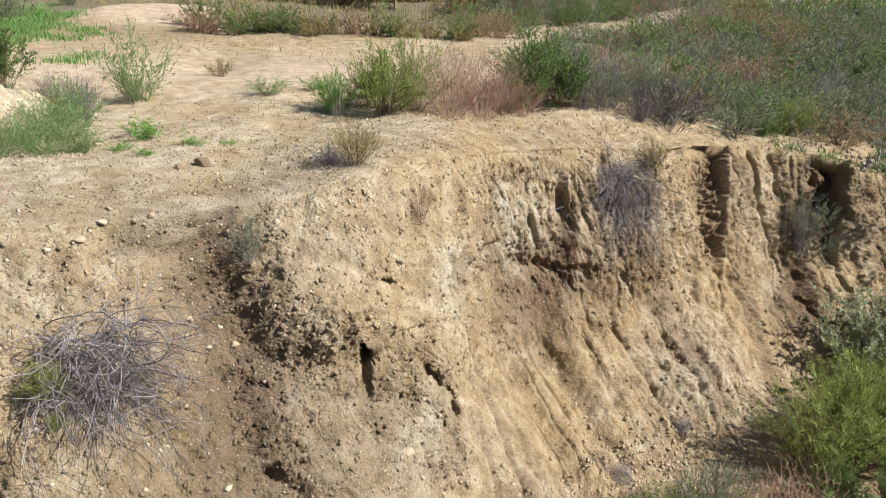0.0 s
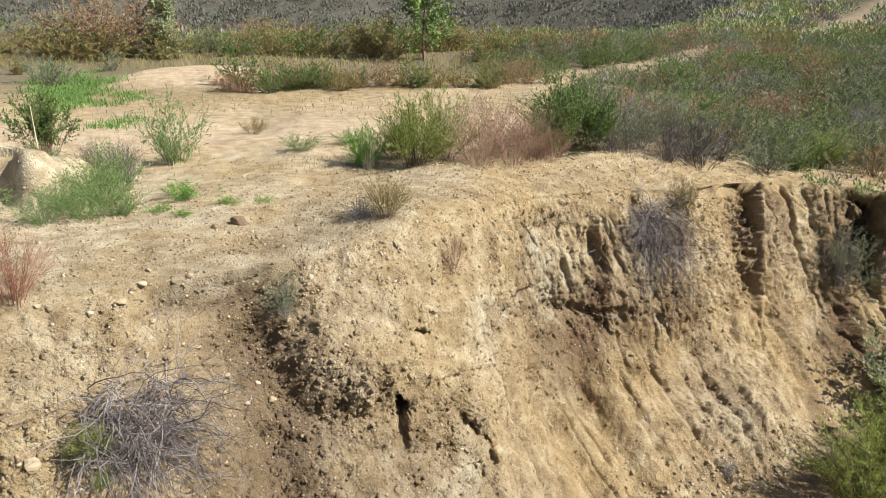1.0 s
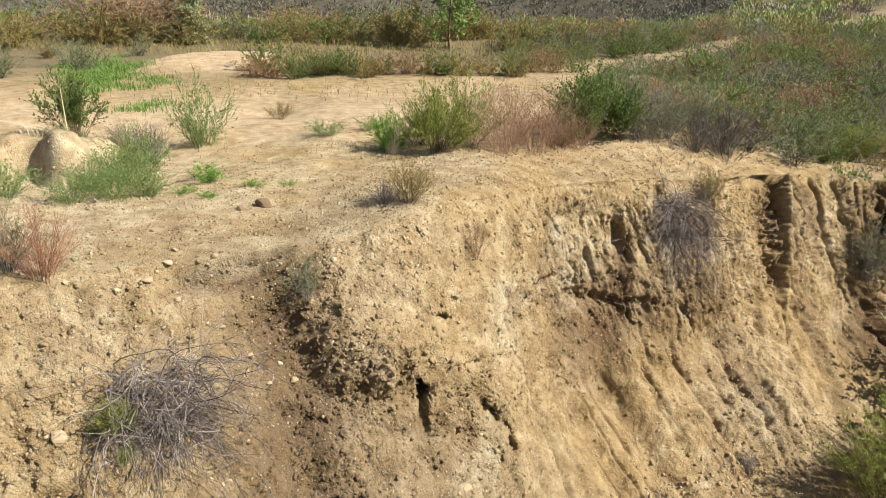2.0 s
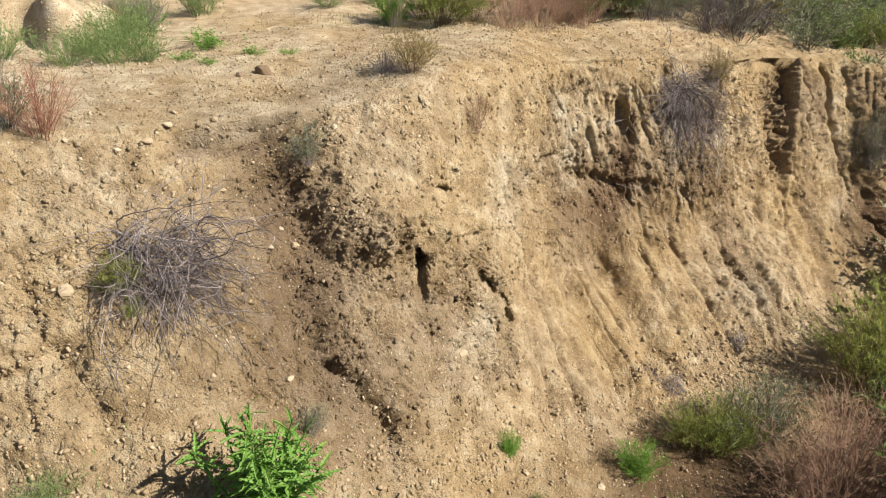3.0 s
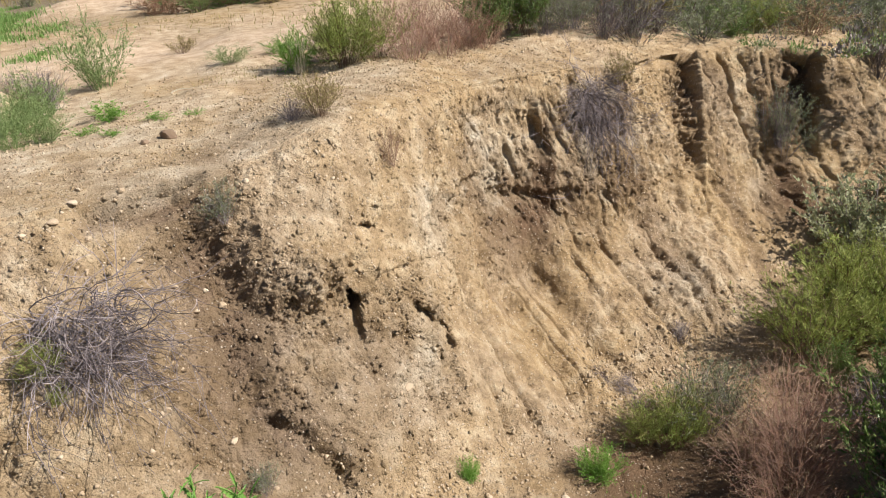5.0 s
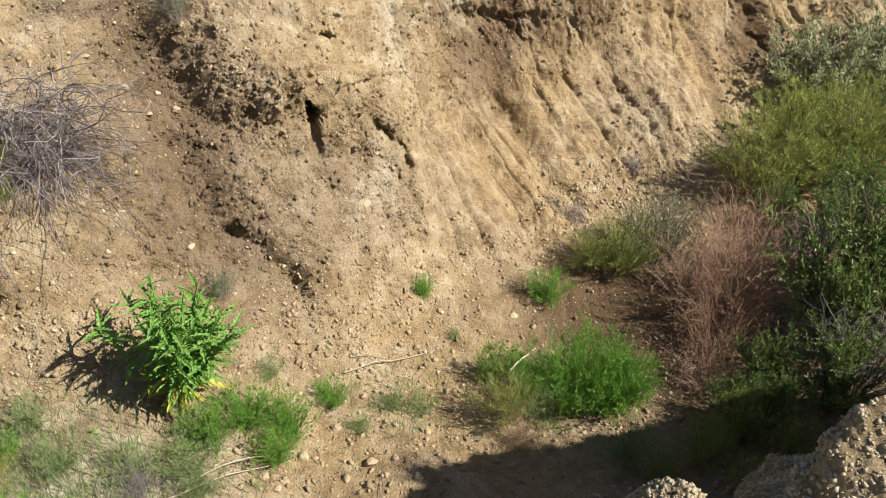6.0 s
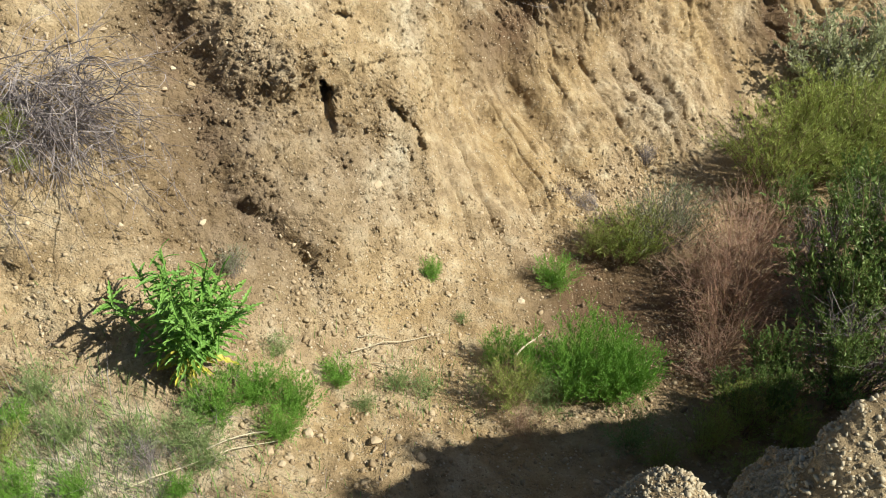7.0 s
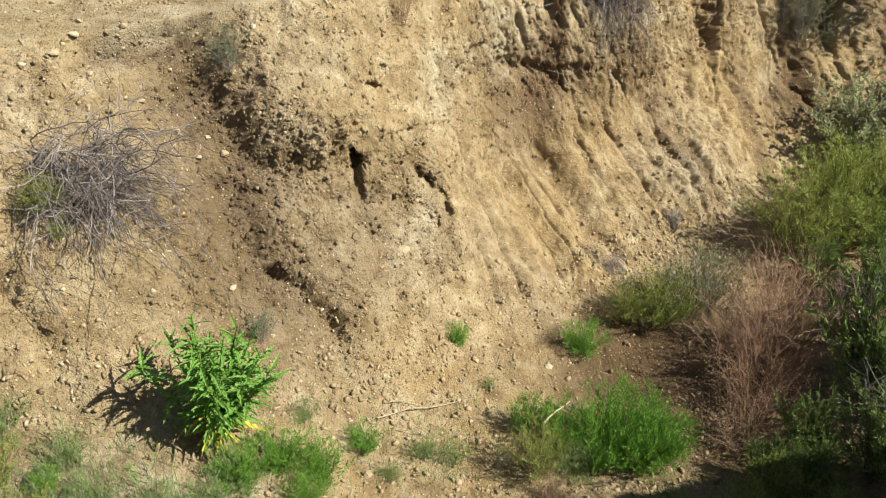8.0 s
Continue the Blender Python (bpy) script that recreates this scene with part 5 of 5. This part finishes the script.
def stone_mesh(seed, material=STONE):
    bm = bmesh.new()
    bmesh.ops.create_icosphere(bm, subdivisions=2, radius=1)
    rng_ = random.Random(seed)
    off = Vector((rng_.uniform(0, 50), rng_.uniform(0, 50), 0))
    for w_ in bm.verts:
        n = noise.noise(w_.co * 0.9 + off) * 0.5 + noise.noise(w_.co * 2.3 + off) * 0.18
        w_.co = Vector((w_.co.x * 1.15, w_.co.y * 0.85, w_.co.z * 0.65)) * (1 + n)
    for _ in range(9):
        cut = Vector((rng_.gauss(0, 1), rng_.gauss(0, 1), rng_.gauss(0, 1))).normalized()
        far_ = rng_.uniform(0.45, 0.75)
        for w_ in bm.verts:
            over = w_.co.dot(cut) - far_
            if over > 0:
                w_.co -= cut * over * 0.92
    me = bpy.data.meshes.new("stone")
    bm.to_mesh(me)
    bm.free()
    me.materials.append(material)
    return me


STONES = [stone_mesh(k) for k in range(5)]
DARK_STONE = stone_mesh(9, STONE_DARK)


def stone(x, y, z, size, label="pale tan stone lying on the slope", mesh=None):
    r = random.Random(int(1000 * x + 77 * y))
    ob = new("stone", mesh or STONES[r.randrange(5)])
    ob.matrix_basis = Matrix.LocRotScale((x, y, z), Euler((r.uniform(-0.5, 0.5), r.uniform(-0.5, 0.5), r.uniform(0, 6))), (size, size, size))
    return tagged(ob, label, "stone", "loose stones")


for x, y, size in ((-1.30, 5.38, 0.046), (-2.50, 4.22, 0.062), (-1.18, 4.52, 0.034), (-2.06, 5.2, 0.034), (-1.79, 5.31, 0.034), (-2.18, 5.38, 0.034), (-1.12, 5.89, 0.032), (-1.6, 5.32, 0.036), (0.04, 5.39, 0.05), (-1.4, 5.4, 0.026), (-1.45, 5.25, 0.028), (-1.6, 5.2, 0.03), (-2.25, 5.15, 0.04), (-2.4, 5.0, 0.03),
                   (-2.0, 4.95, 0.026), (-2.7, 4.9, 0.03), (-1.05, 5.9, 0.03), (-1.9, 5.6, 0.035), (-2.2, 5.6, 0.03)):
    stone(x, y, ground_at(x, y) + size * 0.2, size)
stone(-1.83, 6.88, ground_at(-1.83, 6.88) + 0.03, 0.085, "dark brown clod resting on the flat", DARK_STONE)
stone(-2.02, 6.72, ground_at(-2.02, 6.72) + 0.015, 0.045, "dark brown clod resting on the flat", DARK_STONE)
for x, y, size in ((-0.27, 3.60, 0.055), (-0.04, 3.30, 0.065), (-0.68, 3.08, 0.05), (-0.56, 3.05, 0.045), (-0.47, 3.28, 0.06), (-0.6, 2.98, 0.045),
                   (0.12, 3.35, 0.04), (-0.2, 3.15, 0.05), (0.35, 3.6, 0.04), (1.22, 4.95, 0.05), (0.05, 3.85, 0.03), (-0.3, 4.0, 0.03), (0.6, 4.9, 0.035), (0.25, 3.15, 0.05)):
    stone(x, y, ground_at(x, y) + size * 0.15, size * 0.8, "tan stone at the foot of the bank")


def gravel(name, label, count, weight, small, large, material, seed, lift=0.25):
    """Loose stones strewn over the ground, each bedded in it."""
    rng_ = np.random.default_rng(seed)
    area = np.linalg.norm(np.cross(G[1:, :-1] - G[:-1, :-1], G[:-1, 1:] - G[:-1, :-1]), axis=-1)
    w_ = (area * weight[:-1, :-1]).reshape(-1)
    pick = rng_.choice(len(w_), count, p=w_ / w_.sum())
    r_, c_ = pick // (ncol - 1), pick % (ncol - 1)
    a, b = rng_.uniform(0, 1, (2, count, 1))
    p0 = G[r_, c_] * (1 - a) * (1 - b) + G[r_ + 1, c_] * a * (1 - b) + G[r_, c_ + 1] * (1 - a) * b + G[r_ + 1, c_ + 1] * a * b
    nn = np.cross(G[r_, c_ + 1] - G[r_, c_], G[r_ + 1, c_] - G[r_, c_])
    nn /= np.linalg.norm(nn, axis=1, keepdims=True) + 1e-9
    nn *= np.sign(nn[:, 2:3] + 1e-6)
    size = small * (large / small) ** (rng_.uniform(0, 1, count) ** 3.2)
    ax = rng_.normal(size=(count, 3, 3))
    qa, _ = np.linalg.qr(ax)
    shape = np.stack([rng_.uniform(0.9, 1.4, count), rng_.uniform(0.6, 1.0, count), rng_.uniform(0.35, 0.75, count)], 1)
    v = BLOCK_V[None] * (1 + 0.30 * rng_.normal(size=(count, len(BLOCK_V), 3)).clip(-1.5, 1.5))
    v = np.einsum("nij,nkj->nki", qa, v * shape[:, None]) * size[:, None, None]
    v += (p0 + nn * (size * lift)[:, None])[:, None]
    f = (BLOCK_F[None] + (np.arange(count) * len(BLOCK_V))[:, None, None]).reshape(-1, 4)
    me = bpy.data.meshes.new(name)
    me.vertices.add(count * len(BLOCK_V))
    me.vertices.foreach_set("co", v.reshape(-1).astype(np.float32))
    me.loops.add(f.size)
    me.loops.foreach_set("vertex_index", f.reshape(-1).astype(np.int32))
    me.polygons.add(len(f))
    me.polygons.foreach_set("loop_start", np.arange(0, f.size, 4, dtype=np.int32))
    me.update(calc_edges=True)
    me.materials.append(material)
    if material is EARTH:
        for key, values in LAYERS:
            me.attributes.new(key, "FLOAT", "POINT").data.foreach_set("value", np.repeat(np.clip(values[r_, c_], 0, 1), len(BLOCK_V)).astype(np.float32))
    return tagged(new(name, me), label, "gravel", kind="stuff")


box_x = smooth(-3.6, -3.0, gX) * smooth(7.5, 5.5, gX)
slope_w = face * box_x * (1 - 0.75 * np.clip(damp_and_shade, 0, 1)) * (0.4 + 1.6 * smooth(1.2, -0.5, gX)) * (0.3 + smooth(-0.3, 0.5, fbm(gX, gY, gZ, 0.6, 2, seed=91)))
gravel("slope_gravel", "loose tan gravel bedded in the eroded bank", 10000, slope_w, 0.0035, 0.021, STONE, 1, 0.0)
clod_w = face * box_x * (0.35 + 0.9 * raw + 0.9 * smooth(0.55, 0.3, param) * smooth(0.3, 0.9, gX) * smooth(4.5, 3.0, gX) + 0.5 * smooth(0.9, 0.2, gX))
clod_w = clod_w * (DIG < 0.02) * (1 - 0.7 * smooth(0.45, 0.6, param) * smooth(0.5, 0.9, gX) * (1 - toe))
gravel("slope_clods", "crumbly clods of tan earth on the eroded bank", 24000, clod_w, 0.005, 0.030, EARTH, 2, -0.15)
flat_w = (kind == 0) * smooth(5.5, 0.3, -param) * smooth(-5, -3.5, gX) * smooth(5.5, 3.5, gX)
gravel("flat_gravel", "small gravel scattered over the bare flat", 9000, flat_w, 0.004, 0.019, STONE, 3, 0.1)
gravel("flat_clods", "small clods of tan earth on the bare flat", 7000, flat_w, 0.006, 0.022, EARTH, 8, 0.1)
foot_w = 2.0 * soil_patch(2.6, 6.9, -0.5, 0.8, 0.5, 0.3) + (kind == 2) * smooth(0.75, 0.2, param) * smooth(-1.5, -0.5, gX) * smooth(4.5, 3.5, gX) + face * smooth(0.8, 0.95, param) * box_x
foot_w = foot_w * (1 - 0.85 * np.clip(damp_and_shade, 0, 1))
gravel("foot_rubble", "tan rubble at the foot of the bank", 7000, foot_w, 0.005, 0.026, STONE, 4, 0.2)
near_w = ((kind == 3) * smooth(0.75, 0.95, param) + (kind == 4) * smooth(0.5, 0.2, param)) * smooth(0.0, 0.4, gX) * smooth(2.3, 1.9, gX)
near_w = near_w + (kind == 3) * 1.5 * smooth(0.15, 0.5, param) * smooth(0.6, 0.9, gX) * smooth(2.6, 2.0, gX)
gravel("bank_gravel", "coarse tan gravel on the near bank's lip", 36000, near_w, 0.0038, 0.011, STONE_GREY, 5, 0.1)
floor_w = (kind == 2) * smooth(0.3, 0.6, param) * smooth(-1.2, -0.7, gX) * smooth(3.0, 2.4, gX)
gravel("floor_clods", "brown clods on the gully floor", 2600, floor_w, 0.006, 0.028, STONE, 7, 0.1)
soil_w = (kind == 2) * damp_and_shade * smooth(1.2, 1.8, gX)
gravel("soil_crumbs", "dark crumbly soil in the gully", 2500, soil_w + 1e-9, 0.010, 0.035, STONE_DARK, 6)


# ---------------------------------------------------------------- dry stalks
def stalk(points, radius, label):
    v, f = tubes([points], [radius])
    return tagged(new("dry_stalk", mesh_from("dry_stalk", v, f, STRAW)), label, "stalk", "dry stalks")


def lying(x0, y0, x1, y1, radius, lift=0.03, label="pale dry stalk lying on the rubble"):
    t = np.linspace(0, 1, 7)
    pts = [(x0 + (x1 - x0) * k, y0 + (y1 - y0) * k, ground_at(x0 + (x1 - x0) * k, y0 + (y1 - y0) * k) + lift + 0.02 * math.sin(5 * k)) for k in t]
    stalk(pts, radius, label)


lying(-0.20, 4.10, 0.50, 4.48, 0.007)
lying(-0.05, 4.05, 0.22, 4.02, 0.005)
lying(-0.15, 4.25, 0.10, 4.35, 0.005)
lying(1.00, 3.95, 1.25, 4.25, 0.008, 0.25)
lying(-1.0, 2.95, -0.5, 3.3, 0.006, 0.06, "grey stick lying in the gully grass")
lying(-1.35, 2.65, -0.62, 3.15, 0.007, 0.05, "grey stick lying in the gully grass")
lying(-3.0, 7.6, -2.75, 7.9, 0.012, 0.06, "pale dry stick on the flat")
lying(-2.3, 8.9, -2.05, 8.95, 0.010, 0.02, "pale dry stick on the flat")
t = np.linspace(0, 1, 8)
for dx, h_, b in ((0.0, 0.13, 0.06), (0.03, 0.10, 0.05)):
    stalk([(0.26 + dx + b * k * k, 1.02, ground_at(0.26, 1.02) - 0.01 + h_ * math.sin(k * 1.9)) for k in t], 0.002, "thin bent dry stalk on the near bank")
for x, y, dx in ((-5.5, 10.0, 0.55), (-5.3, 10.0, 0.5), (-5.2, 10.05, 0.02)):
    stalk([(x - dx * k, y, ground_at(x, y) + 0.25 + (0.55 if dx < 0.1 else 0.12) * k) for k in t], 0.010, "pale broken stalk beside a bush")

# bushes on the near bank beside the camera, whose shade falls into the gully
for x, y, k in ((3.4, 2.0, 0.34), (4.3, 2.2, 0.42), (2.8, 1.75, 0.26)):
    plant(DARK, x, y, k, "dark green bush on the near bank", "bush")
